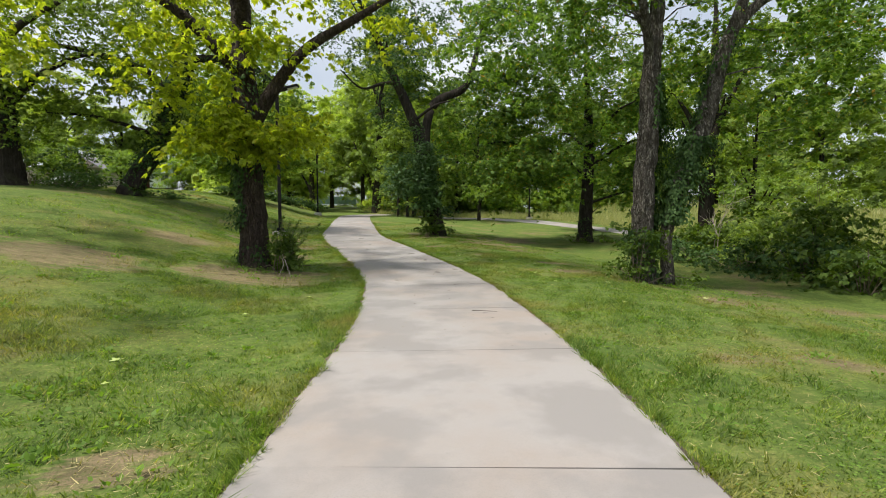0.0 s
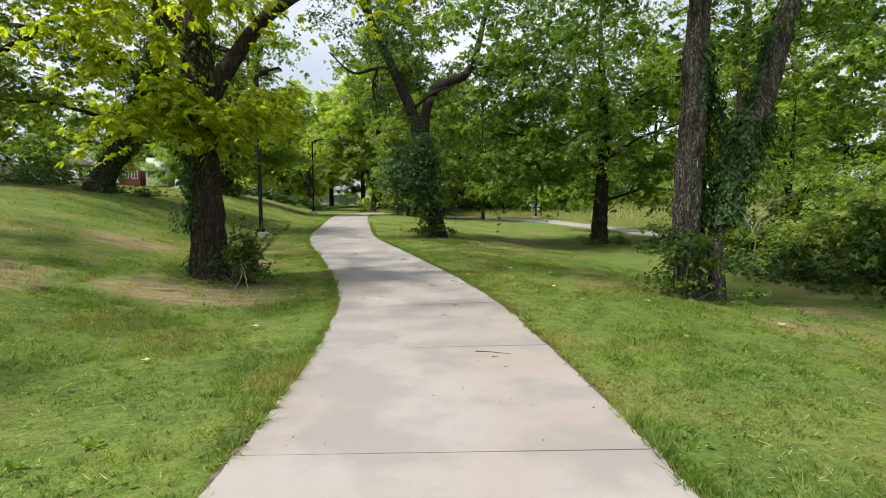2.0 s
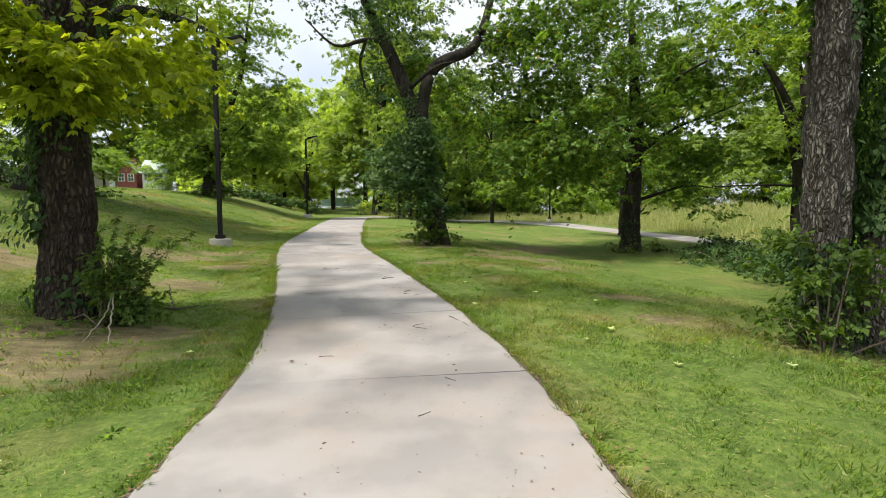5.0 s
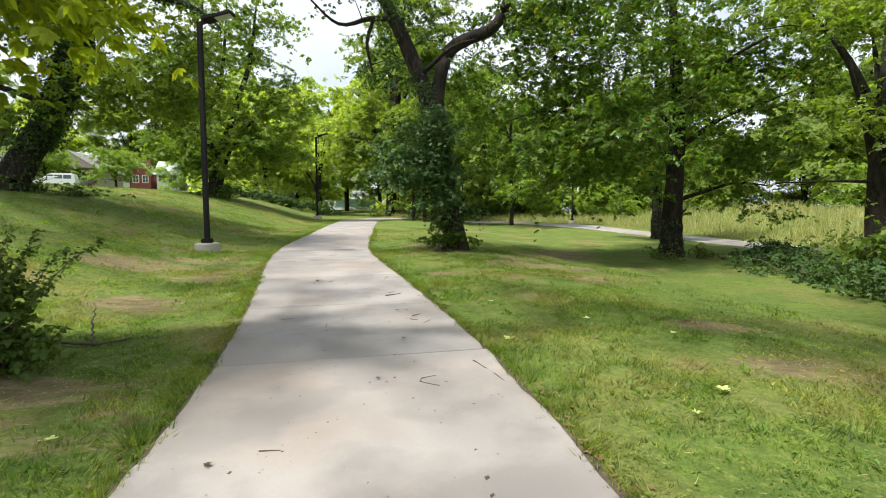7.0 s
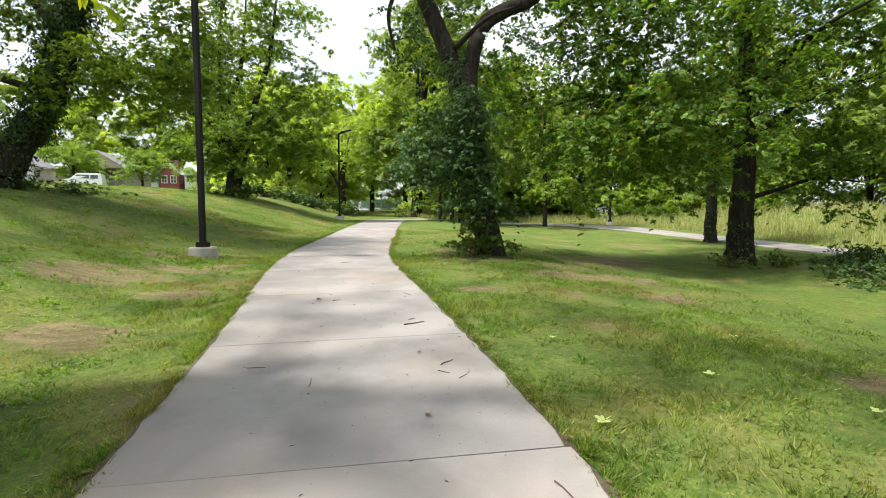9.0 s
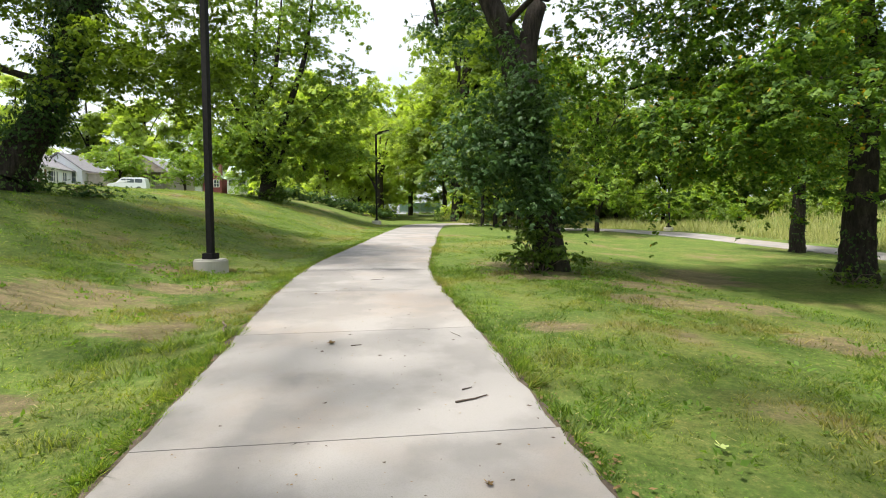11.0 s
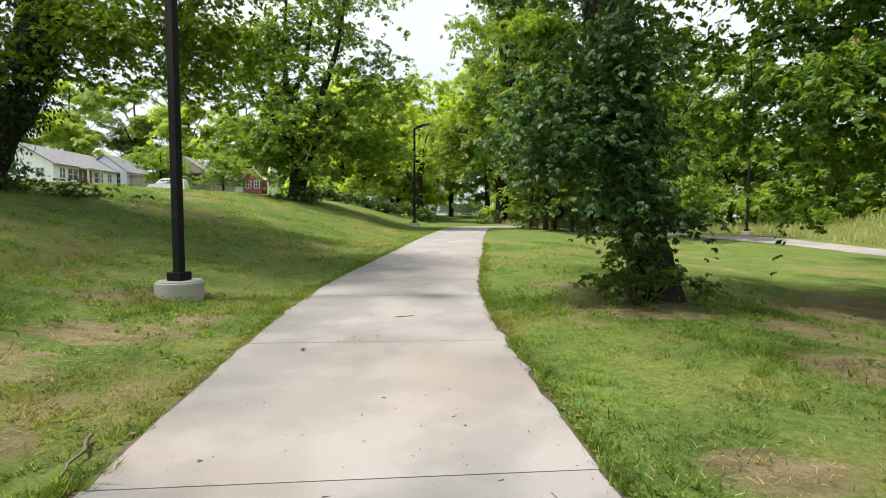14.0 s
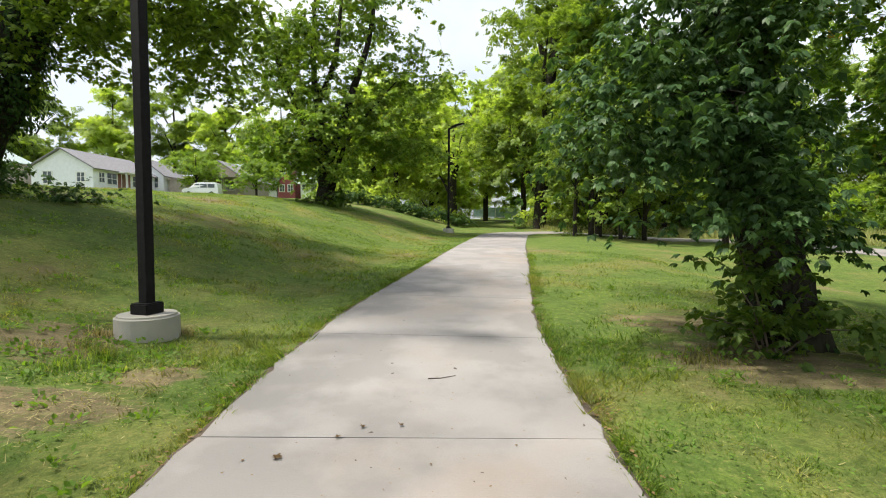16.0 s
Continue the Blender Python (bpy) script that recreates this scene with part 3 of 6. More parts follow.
def tree(label, x, y, trunk, limbs, blobs, leaf, leaf_mat, bark, per=26, spread=0.55, fan=5, wide=0.22, ivy=(), seed=1, sides=22, twigs=1, flare=0.45, category="tree", group=""):
    """A tree whose foot is at (x, y): trunk and limbs as rows (dx, dy, z above the foot, radius), the crown as sprays of leaves in the blobs."""
    rng = np.random.default_rng(seed)
    z0 = gz(x, y)
    root = tagged(new("tree"), label, category, group)
    root.location = (x, y, z0)
    t = smooth_line([(trunk[0][0], trunk[0][1], -0.25, trunk[0][3])] + list(trunk), 0.16 if sides > 12 else 0.5)
    t[:, :2] += 0.012 * rng.normal(0, 1, (len(t), 2))
    wood = [t]
    v, f = tube(t, sides, 0.16, rng, flare)
    indexed_object("trunk", v, f, bark, root, smooth=True)
    for lb in limbs:
        q = smooth_line(lb, 0.2 if sides > 12 else 0.5)
        wood.append(q)
        v, f = tube(q, max(7, sides // 2), 0.12, rng)
        indexed_object("limb", v, f, bark, root, smooth=True)
    tips = tips_in(rng, blobs)
    if twigs:
        b = grow(rng, wood, tips[::twigs])
        if b:
            v, f = join_tubes(b)
            tagged(indexed_object("branch_work", v, f, bark, root, smooth=True), kind="stuff")
    pos, out, tilt = spray(rng, tips, max(1, per // fan), spread)
    quads_object("crown", fans(rng, pos, leaf, out, tilt, fan, wide), 4, leaf_mat, root)
    if ivy:
        iv = []
        for which, za, zb, n, reach, *arc in ivy:
            w = wood[which]
            ok = w[(w[:, 2] >= za) & (w[:, 2] <= zb)]
            if not len(ok):
                continue
            q = ok[rng.integers(0, len(ok), n)]
            a = rng.uniform(*(arc or (0, 2 * np.pi)), n)
            clump = 0.5 + 0.5 * np.sin(a * 3 + q[:, 2] * 2.3) * np.sin(q[:, 2] * 4.1 + a)
            rr = q[:, 3] * 0.95 + 1.5 * reach * clump ** 1.6 * rng.uniform(0.05, 1, n) ** 1.3
            o = np.stack([np.cos(a), np.sin(a), np.zeros(n)], -1)
            pp = q[:, :3] + o * rr[:, None] + np.stack([np.zeros(n), np.zeros(n), rng.uniform(-0.1, 0.1, n)], -1)
            iv.append(leaves(rng, pp, 0.095, 0.8, None, None, o))
        tagged(quads_object("ivy", np.concatenate(iv), 4, M_IVY, root, "dark green climbing ivy"), kind="stuff")
    return root


def shrub(label, x, y, blobs, leaf=0.07, per=30, spread=0.3, mat=None, seed=1, stems=9, name="shrub", group="", shoots=()):
    """A bush: bare stems from the foot to the sprays, then leaves."""
    rng = np.random.default_rng(seed)
    root = tagged(new(name), label, "shrub", group)
    root.location = (x, y, gz(x, y))
    tips = tips_in(rng, blobs)
    tips[:, 2] = np.maximum(tips[:, 2], 0.06)
    tubes = []
    for c in tips[:: max(1, len(tips) // stems)]:
        foot = np.array([c[0] * 0.15 + rng.normal(0, 0.06), c[1] * 0.15 + rng.normal(0, 0.06), -0.05])
        mid = 0.5 * (foot + c) + np.array([0, 0, 0.15])
        tubes.append(tube(smooth_line([(*foot, 0.014), (*mid, 0.010), (*c, 0.004)], 0.25), 4))
    v, f = join_tubes(tubes)
    tagged(indexed_object("stem_work", v, f, M_STEM, root), kind="stuff")
    pos, out, tilt = spray(rng, tips, max(1, per // 3), spread, 0.7)
    pos[:, 2] = np.maximum(pos[:, 2], 0.05)
    q = [fans(rng, pos, leaf * 1.2, out, tilt, 3, 0.32, 0.25, 0.6)]
    # long arching shoots with leaves in loose pairs
    for fx, fy, tx, ty, tz in shoots:
        line = smooth_line([(fx, fy, 0, 0.007), (0.75 * fx + 0.25 * tx, 0.75 * fy + 0.25 * ty, 0.45 * tz, 0.006), (0.35 * fx + 0.65 * tx, 0.35 * fy + 0.65 * ty, 0.82 * tz, 0.004), (tx, ty, tz, 0.002)], 0.03)
        v, f = tube(line, 5)
        indexed_object("shoot", v, f, M_STEM, root, smooth=True)
        up = np.repeat(line[len(line) // 4:, :3], 3, 0)
        q.append(fans(rng, up + rng.normal(0, 0.018, up.shape), leaf, unit(rng.normal(0, 1, up.shape) * (1, 1, 0.4)), rng.normal(0, 0.3, (len(up), 2)), 2, 0.36, 0.25, 0.6))
    quads_object("foliage", np.concatenate(q), 4, mat or M_SHRUB, root)
    return root


# tree beside the walk on the bank: thick dark trunk, low yellow-green sprays
tree("thick brown trunk with ivy and low yellow-green leaves", -0.75, 12.2,
     [(0, 0, 0, 0.31), (-0.03, 0.08, 1.15, 0.285), (-0.10, 0.18, 2.4, 0.27), (-0.13, 0.30, 3.6, 0.30), (-0.16, 0.42, 4.6, 0.24), (-0.22, 0.6, 6.3, 0.20), (-0.4, 0.8, 8.6, 0.13), (-0.2, 1.0, 11, 0.05)],
     [[(0.0, 0.25, 3.3, 0.19), (0.5, 0.18, 4.1, 0.15), (1.2, 0.05, 5.0, 0.12), (2.45, -0.3, 5.8, 0.09), (3.3, -0.5, 6.3, 0.06), (4.4, -0.6, 6.7, 0.03)],
      [(-0.15, 0.4, 4.4, 0.16), (-1.4, 0.2, 5.6, 0.11), (-3.0, -0.6, 6.3, 0.07), (-4.6, -1.4, 6.6, 0.03)],
      [(-0.2, 0.5, 5.5, 0.14), (0.1, -1.0, 6.9, 0.10), (0.3, -2.8, 7.6, 0.06), (0.4, -4.2, 7.6, 0.03)],
      [(-0.2, 0.5, 5.8, 0.13), (-0.4, 2.2, 7.0, 0.08), (-1.0, 4.0, 7.6, 0.04)],
      # high bough out of view, added to shade the start of the walk
      [(-0.25, 0.6, 6.2, 0.13), (-1.6, -1.6, 7.4, 0.09), (-3.2, -4.0, 8.0, 0.05), (-4.2, -6.0, 8.2, 0.02)]],
     [(-3.2, -1.0, 6.3, 2.8, 2.2, 1.2, 34), (-0.4, -1.4, 6.4, 2.4, 2.2, 1.3, 12), (1.9, 0.2, 6.8, 2.4, 2.2, 1.3, 30), (-0.2, 2.6, 7.0, 2.5, 2.3, 1.7, 17),
      # the blob at (-3.6, -4.6, 8.0) is the foliage of that added bough
      (-1.3, 0.2, 8.8, 3.0, 3.0, 1.9, 8), (-1.4, 4.2, 7.6, 2.2, 2.0, 1.4, 15), (-0.4, 5.6, 8.4, 1.8, 1.6, 0.9, 9), (-3.6, -4.6, 8.0, 3.0, 2.6, 1.0, 24), (-0.45, -0.6, 3.0, 0.75, 0.4, 0.5, 34), (0.45, -0.5, 2.9, 0.45, 0.4, 0.45, 22), (-1.3, -0.5, 2.9, 0.6, 0.5, 0.35, 8), (0.95, -0.2, 3.3, 0.6, 0.6, 0.55, 26), (-1.0, -0.6, 4.0, 0.8, 0.6, 0.5, 12),
      (-3.8, -0.2, 5.1, 2.2, 1.6, 0.8, 24), (-1.7, -0.4, 4.7, 0.9, 0.8, 0.5, 26), (-5.4, 0.6, 5.6, 1.8, 1.8, 1.0, 22), (0.2, -0.9, 5.2, 1.0, 0.8, 0.6, 16)],
     0.145, M_LEAF_A, M_BARK, per=95, spread=0.55, wide=0.27,
     ivy=[(0, 2.0, 4.6, 900, 0.26), (0, 0.0, 0.6, 420, 0.12), (0, 0.9, 3.0, 900, 0.34, 2.4, 4.3)], seed=3)

# pair of stems by the shrubs on the meadow side
tree("two-stemmed tree with grey furrowed bark and climbing ivy", 8.2, 9.3,
     [(-0.30, 0.12, 0, 0.27), (-0.33, 0.18, 0.9, 0.25), (-0.30, 0.27, 2.2, 0.25), (-0.15, 0.33, 3.4, 0.24), (-0.05, 0.42, 4.9, 0.21), (0.15, 0.5, 6.8, 0.15), (0.2, 0.8, 9, 0.09), (0.3, 0.8, 11, 0.04)],
     [[(0.20, -0.05, -0.2, 0.19), (0.20, -0.02, 0.35, 0.155), (0.17, 0.02, 1.1, 0.14), (0.38, 0.03, 1.9, 0.18), (0.68, 0.01, 2.75, 0.20), (1.10, -0.04, 3.75, 0.20), (1.50, -0.06, 5.2, 0.18), (2.0, -0.1, 6.5, 0.12), (2.6, -0.2, 8.6, 0.07), (2.9, -0.2, 10, 0.03)],
      [(1.7, -0.07, 5.8, 0.13), (2.5, -0.3, 6.6, 0.11), (3.6, -0.6, 7.0, 0.07), (5.0, -0.8, 7.4, 0.03)],
      [(-0.1, 0.4, 5.2, 0.11), (-1.0, -0.2, 6.6, 0.08), (-2.2, -0.6, 7.6, 0.04)],
      [(0.0, 0.45, 5.6, 0.11), (0.4, 2.0, 7.2, 0.07), (0.5, 3.5, 8.0, 0.03)]],
     [(-1.8, 0.0, 8.0, 2.6, 2.6, 1.9, 150), (1.2, 0.6, 8.8, 2.6, 2.8, 2.0, 120), (4.2, -0.4, 6.8, 2.6, 2.4, 2.0, 170), (-2.6, 1.8, 6.0, 1.7, 1.5, 1.1, 84), (0.5, 2.6, 7.6, 2.3, 2.0, 1.8, 70), (2.9, 1.4, 5.2, 1.4, 1.3, 0.9, 36), (5.2, 0.4, 4.8, 1.6, 1.5, 1.2, 46)],
     0.17, M_LEAF_D, M_BARK_GREY, per=60, spread=0.62, wide=0.44,
     ivy=[(0, 3.6, 4.8, 700, 0.24, -1.9, 2.0), (0, 0.9, 4.6, 3000, 0.42, -0.9, 1.3), (1, 1.3, 3.4, 4600, 0.46), (1, 2.8, 5.0, 900, 0.28, 1.2, 3.6), (1, 4.8, 6.0, 260, 0.2), (0, 0.1, 1.3, 900, 0.30)], seed=4)

# ivy-clad forked tree in the middle lawn
tree("forked tree wrapped in dense ivy with bare arched limbs", 6.42, 21.0,
     [(0.0, 0.0, 0, 0.31), (-0.25, 0.15, 1.4, 0.30), (-0.42, 0.30, 2.8, 0.32), (-0.60, 0.42, 3.9, 0.33), (-0.85, 0.55, 4.7, 0.24), (-1.25, 0.75, 5.8, 0.21), (-1.75, 1.0, 7.0, 0.18), (-2.3, 1.3, 8.3, 0.13), (-2.8, 1.5, 10.2, 0.07)],
     [[(-0.5, 0.42, 3.9, 0.24), (-0.42, 0.45, 4.9, 0.20), (-0.15, 0.45, 5.75, 0.19), (0.35, 0.38, 6.15, 0.18), (1.2, 0.2, 6.55, 0.16), (1.65, 0.15, 7.5, 0.13), (2.0, 0.1, 8.9, 0.09), (2.5, 0.1, 10.3, 0.04)],
      [(-1.6, 0.95, 6.8, 0.09), (-2.4, 0.6, 6.6, 0.07), (-3.3, 0.4, 6.3, 0.045), (-4.2, 0.1, 6.9, 0.02)],
      [(-2.3, 0.65, 6.6, 0.055), (-2.5, 0.6, 5.9, 0.045), (-2.35, 0.6, 5.1, 0.03)],
      [(-0.95, 0.6, 5.1, 0.07), (-0.3, -0.5, 5.6, 0.05), (0.2, -1.0, 5.7, 0.02)],
      # limb out of view, added to carry leaves that shade the lawn
      [(-2.0, 1.1, 7.6, 0.12), (-3.2, -0.6, 8.8, 0.09), (-4.3, -2.6, 9.8, 0.06), (-5.2, -4.6, 10.4, 0.03)]],
     [(-2.8, 1.2, 9.4, 2.6, 2.4, 2.0, 150), (-0.6, 1.8, 10.2, 2.4, 2.2, 1.8, 100), (2.4, 0.4, 9.6, 2.4, 2.2, 2.0, 140), (2.6, 0.4, 7.4, 1.3, 1.2, 0.9, 50), (-1.9, 0.7, 7.0, 1.7, 1.5, 1.2, 60), (1.2, 0.9, 7.6, 1.2, 1.2, 1.0, 24), (1.5, 0.8, 5.3, 1.0, 0.9, 0.6, 12), (-0.8, 0.4, 4.9, 0.7, 0.7, 0.7, 14), (-1.9, 1.6, 6.0, 0.9, 0.9, 0.7, 26),
      (-1.45, -0.2, 2.2, 0.75, 0.7, 0.7, 74), (-1.2, -0.1, 3.2, 0.75, 0.7, 0.75, 64), (-0.6, -0.4, 2.5, 0.5, 0.40, 0.9, 50), (-0.3, 0.1, 2.6, 0.3, 0.4, 0.7, 8), (-0.85, -0.3, 1.6, 0.6, 0.5, 0.45, 26), (0.42, -0.1, 1.25, 0.28, 0.28, 0.25, 9),
      # the last three blobs are unseen too, placed only for their shade
      (-0.85, -0.2, 3.6, 0.6, 0.6, 0.5, 28), (-4.8, -2.2, 10.4, 1.9, 1.7, 0.8, 44), (-5.2, -4.8, 10.8, 2.0, 1.8, 0.8, 44), (-2.6, -3.2, 10.8, 1.6, 1.8, 0.8, 34)],
     0.095, M_LEAF_C, M_BARK_DARK, per=105, spread=0.4, wide=0.25,
     ivy=[(0, 1.3, 3.6, 4000, 0.42, 1.4, 5.3), (0, 1.1, 3.6, 520, 0.12, -1.0, 1.4), (0, 0.0, 1.3, 160, 0.10), (0, 3.2, 4.6, 600, 0.26)], seed=5)

# broad maple
tree("broad maple with low spreading green crown and dark trunk", 14.66, 22.04,
     [(0.0, 0, 0, 0.37), (0.08, 0.08, 1.4, 0.32), (0.22, 0.18, 3.2, 0.27), (0.34, 0.28, 5.0, 0.24), (0.25, 0.45, 7.6, 0.16), (0.2, 0.6, 10, 0.08), (0.2, 0.6, 12, 0.03)],
     [[(0.25, 0.0, 2.0, 0.08), (1.2, -0.2, 2.3, 0.06), (2.3, -0.4, 2.6, 0.04), (3.6, -0.6, 2.5, 0.02)],
      [(0.3, 0.2, 3.8, 0.10), (1.8, -0.2, 4.9, 0.07), (3.6, -0.8, 5.6, 0.04)],
      [(0.1, 0.2, 3.4, 0.10), (-1.6, 0.1, 4.4, 0.08), (-3.6, 0.5, 4.9, 0.06), (-5.0, 0.4, 4.9, 0.04), (-6.2, 0.2, 4.5, 0.02)],
      [(0.3, 0.3, 5.0, 0.10), (0.2, -2.0, 6.2, 0.06), (0, -3.6, 6.4, 0.03)],
      [(0.3, 0.3, 4.6, 0.10), (0.3, 2.2, 5.8, 0.06), (0.2, 4.0, 6.0, 0.03)]],
     [(-3.2, 0.2, 3.6, 2.2, 2.2, 1.6, 150), (-2.3, -1.4, 5.8, 2.6, 2.4, 1.6, 140), (2.8, -0.6, 3.3, 2.2, 2.2, 1.6, 130), (3.0, 0.3, 6.0, 2.6, 2.6, 1.8, 165)] +
     [
      (0.2, 2.6, 4.8, 2.6, 2.0, 2.2, 130), (0.6, -0.6, 6.8, 2.6, 2.2, 1.6, 110), (0.0, 0.8, 8.8, 3.6, 3.4, 2.2, 230), (-1.8, 0.0, 10.6, 3.2, 2.8, 1.6, 130), (-4.6, 0.2, 6.2, 2.2, 2.2, 1.7, 90), (-3.4, -2.6, 4.4, 1.7, 1.5, 1.2, 80), (-4.4, -1.0, 3.2, 1.6, 1.4, 0.8, 50), (-5.4, 0.3, 4.4, 1.7, 1.6, 1.2, 100), (-6.2, 0.9, 5.2, 1.5, 1.3, 1.1, 70), (-5.2, -0.6, 7.2, 1.8, 1.6, 1.3, 80), (-3.6, -0.6, 8.2, 2.4, 2.2, 1.4, 170), (3.6, -2.0, 7.8, 2.4, 2.2, 1.6, 120)],
     0.165, M_LEAF_D, M_BARK_DARK, per=75, spread=0.58, wide=0.44, ivy=[(0, 0.0, 1.3, 350, 0.16)], seed=6)

# its darker neighbour by the far walk
tree("dark upright maple trunk by the far walk", 19.6, 29.2,
     [(0, 0, 0, 0.27), (0.03, 0.05, 1.4, 0.24), (0.0, 0.1, 3.4, 0.21), (-0.1, 0.2, 6.2, 0.15), (0.0, 0.3, 9.5, 0.05)],
     [[(0.0, 0.1, 2.8, 0.10), (-1.2, -0.4, 3.8, 0.07), (-2.6, -0.8, 4.3, 0.03)], [(0.0, 0.1, 3.4, 0.10), (1.4, -0.2, 4.6, 0.07), (2.8, -0.4, 5.2, 0.03)], [(0.0, 0.1, 4.4, 0.10), (0.2, -1.6, 5.6, 0.06), (0.2, -2.8, 6.0, 0.03)]],
     [(-2.4, -0.6, 4.4, 2.0, 1.8, 1.3, 80), (2.2, -0.3, 5.0, 1.9, 1.8, 1.5, 70), (0, 0, 6.6, 2.6, 2.4, 1.8, 90), (0, 0.2, 8.8, 2.0, 2.0, 1.4, 50), (-0.6, -1.4, 3.2, 1.2, 1.0, 0.7, 26)],
     0.2, M_LEAF_D, M_BARK_DARK, per=60, spread=0.65, wide=0.46, seed=12, ivy=[(0, 0.0, 2.2, 240, 0.16)])

# leaning tree on the bank
tree("dark leaning ivy-covered tree on the grassy bank", -6.65, 24.9,
     [(0, 0, 0, 0.46), (0.44, 0.02, 0.9, 0.42), (1.05, 0.03, 1.9, 0.40), (1.52, 0.02, 3.0, 0.39), (1.92, -0.03, 4.2, 0.37), (2.22, -0.1, 5.2, 0.32), (2.5, -0.2, 6.4, 0.22), (2.6, -0.2, 8.5, 0.12), (2.8, -0.2, 10, 0.05)],
     [[(1.93, 0.0, 4.3, 0.26), (2.45, -0.17, 5.3, 0.23), (3.1, -0.48, 5.95, 0.20), (4.4, -0.9, 5.8, 0.14), (5.6, -1.3, 5.4, 0.07), (6.4, -1.5, 4.8, 0.03)],
      [(1.88, 0.0, 4.2, 0.22), (0.8, 0.1, 5.4, 0.18), (-1.2, 0.0, 6.0, 0.12), (-3.0, -0.2, 6.2, 0.05)],
      [(1.35, 0.0, 2.6, 0.10), (-0.8, -0.6, 3.2, 0.07), (-2.4, -1.2, 3.2, 0.03)],
      [(2.05, 0.0, 4.8, 0.14), (1.6, 2.0, 6.2, 0.08), (1.6, 3.6, 6.6, 0.03)]],
     [(-3.0, -0.6, 3.4, 2.2, 1.8, 1.6, 90), (0.3, -0.2, 4.6, 1.0, 0.8, 1.3, 60), (-2.2, 0.6, 6.6, 2.4, 2.2, 1.6, 80), (1.6, 2.0, 8.2, 2.6, 2.2, 1.4, 70), (4.6, -0.6, 6.0, 2.2, 2.0, 1.3, 56), (2.8, -2.2, 8.6, 2.8, 2.2, 1.2, 50), (5.2, -0.8, 4.6, 1.6, 1.5, 1.1, 60), (1.8, 2.6, 5.4, 2.4, 1.8, 1.8, 70), (2.9, -0.6, 3.0, 1.4, 1.2, 0.9, 90), (4.9, -1.0, 3.0, 1.3, 1.1, 0.8, 80), (4.0, 0.9, 3.2, 1.5, 1.2, 0.8, 60), (4.4, -1.0, 7.6, 2.0, 1.8, 1.0, 22), (1.0, 0.6, 9.2, 3.2, 3.0, 1.2, 90), (2.2, 2.2, 8.4, 2.4, 2.4, 1.2, 60), (-1.6, 0.0, 9.8, 2.6, 2.4, 1.2, 40)],
     0.165, M_LEAF_E, M_BARK_DARK, per=65, spread=0.6, wide=0.44, ivy=[(0, 0.0, 2.0, 1400, 0.3), (0, 1.2, 6.0, 7500, 0.62), (0, 3.0, 6.4, 3500, 0.5), (1, 4.0, 6.2, 900, 0.3)], seed=7)

tree("old dark tree with low branches on the grassy bank", -10.4, 23.6,
     [(0, 0, 0, 0.55), (-0.05, 0, 1.5, 0.50), (-0.2, 0.1, 3.2, 0.46), (-0.4, 0.2, 5.5, 0.32), (-0.4, 0.3, 8, 0.16), (-0.4, 0.3, 10, 0.05)],
     [[(-0.1, 0.0, 2.8, 0.2), (1.2, -0.4, 4.0, 0.14), (2.6, -0.8, 4.8, 0.08), (3.6, -1.0, 5.0, 0.03)],
      [(-0.2, 0.0, 3.2, 0.2), (-1.6, -0.8, 4.6, 0.14), (-3.2, -1.4, 5.4, 0.06)],
      [(-0.3, 0.1, 4.4, 0.2), (1.0, -1.4, 5.4, 0.14), (2.8, -3.0, 5.9, 0.09), (5.2, -5.2, 6.3, 0.03)]],
     [(1.6, -0.8, 3.6, 2.2, 1.8, 1.5, 100), (-1.8, -1.0, 4.2, 2.6, 2.2, 2.0, 110), (0.2, 0.0, 7.2, 3.4, 3.0, 2.0, 120), (3.0, -2.6, 6.0, 2.8, 2.4, 1.6, 80), (4.8, -5.0, 6.2, 2.6, 2.2, 1.4, 56), (-1.0, 0.0, 9.4, 3.8, 3.2, 1.6, 80), (4.0, -1.0, 8.6, 2.8, 2.4, 1.4, 56)],
     0.19, M_LEAF_E, M_BARK_DARK, per=50, spread=0.65, wide=0.46, ivy=[(0, 1.4, 5.0, 1600, 0.35)], seed=8)

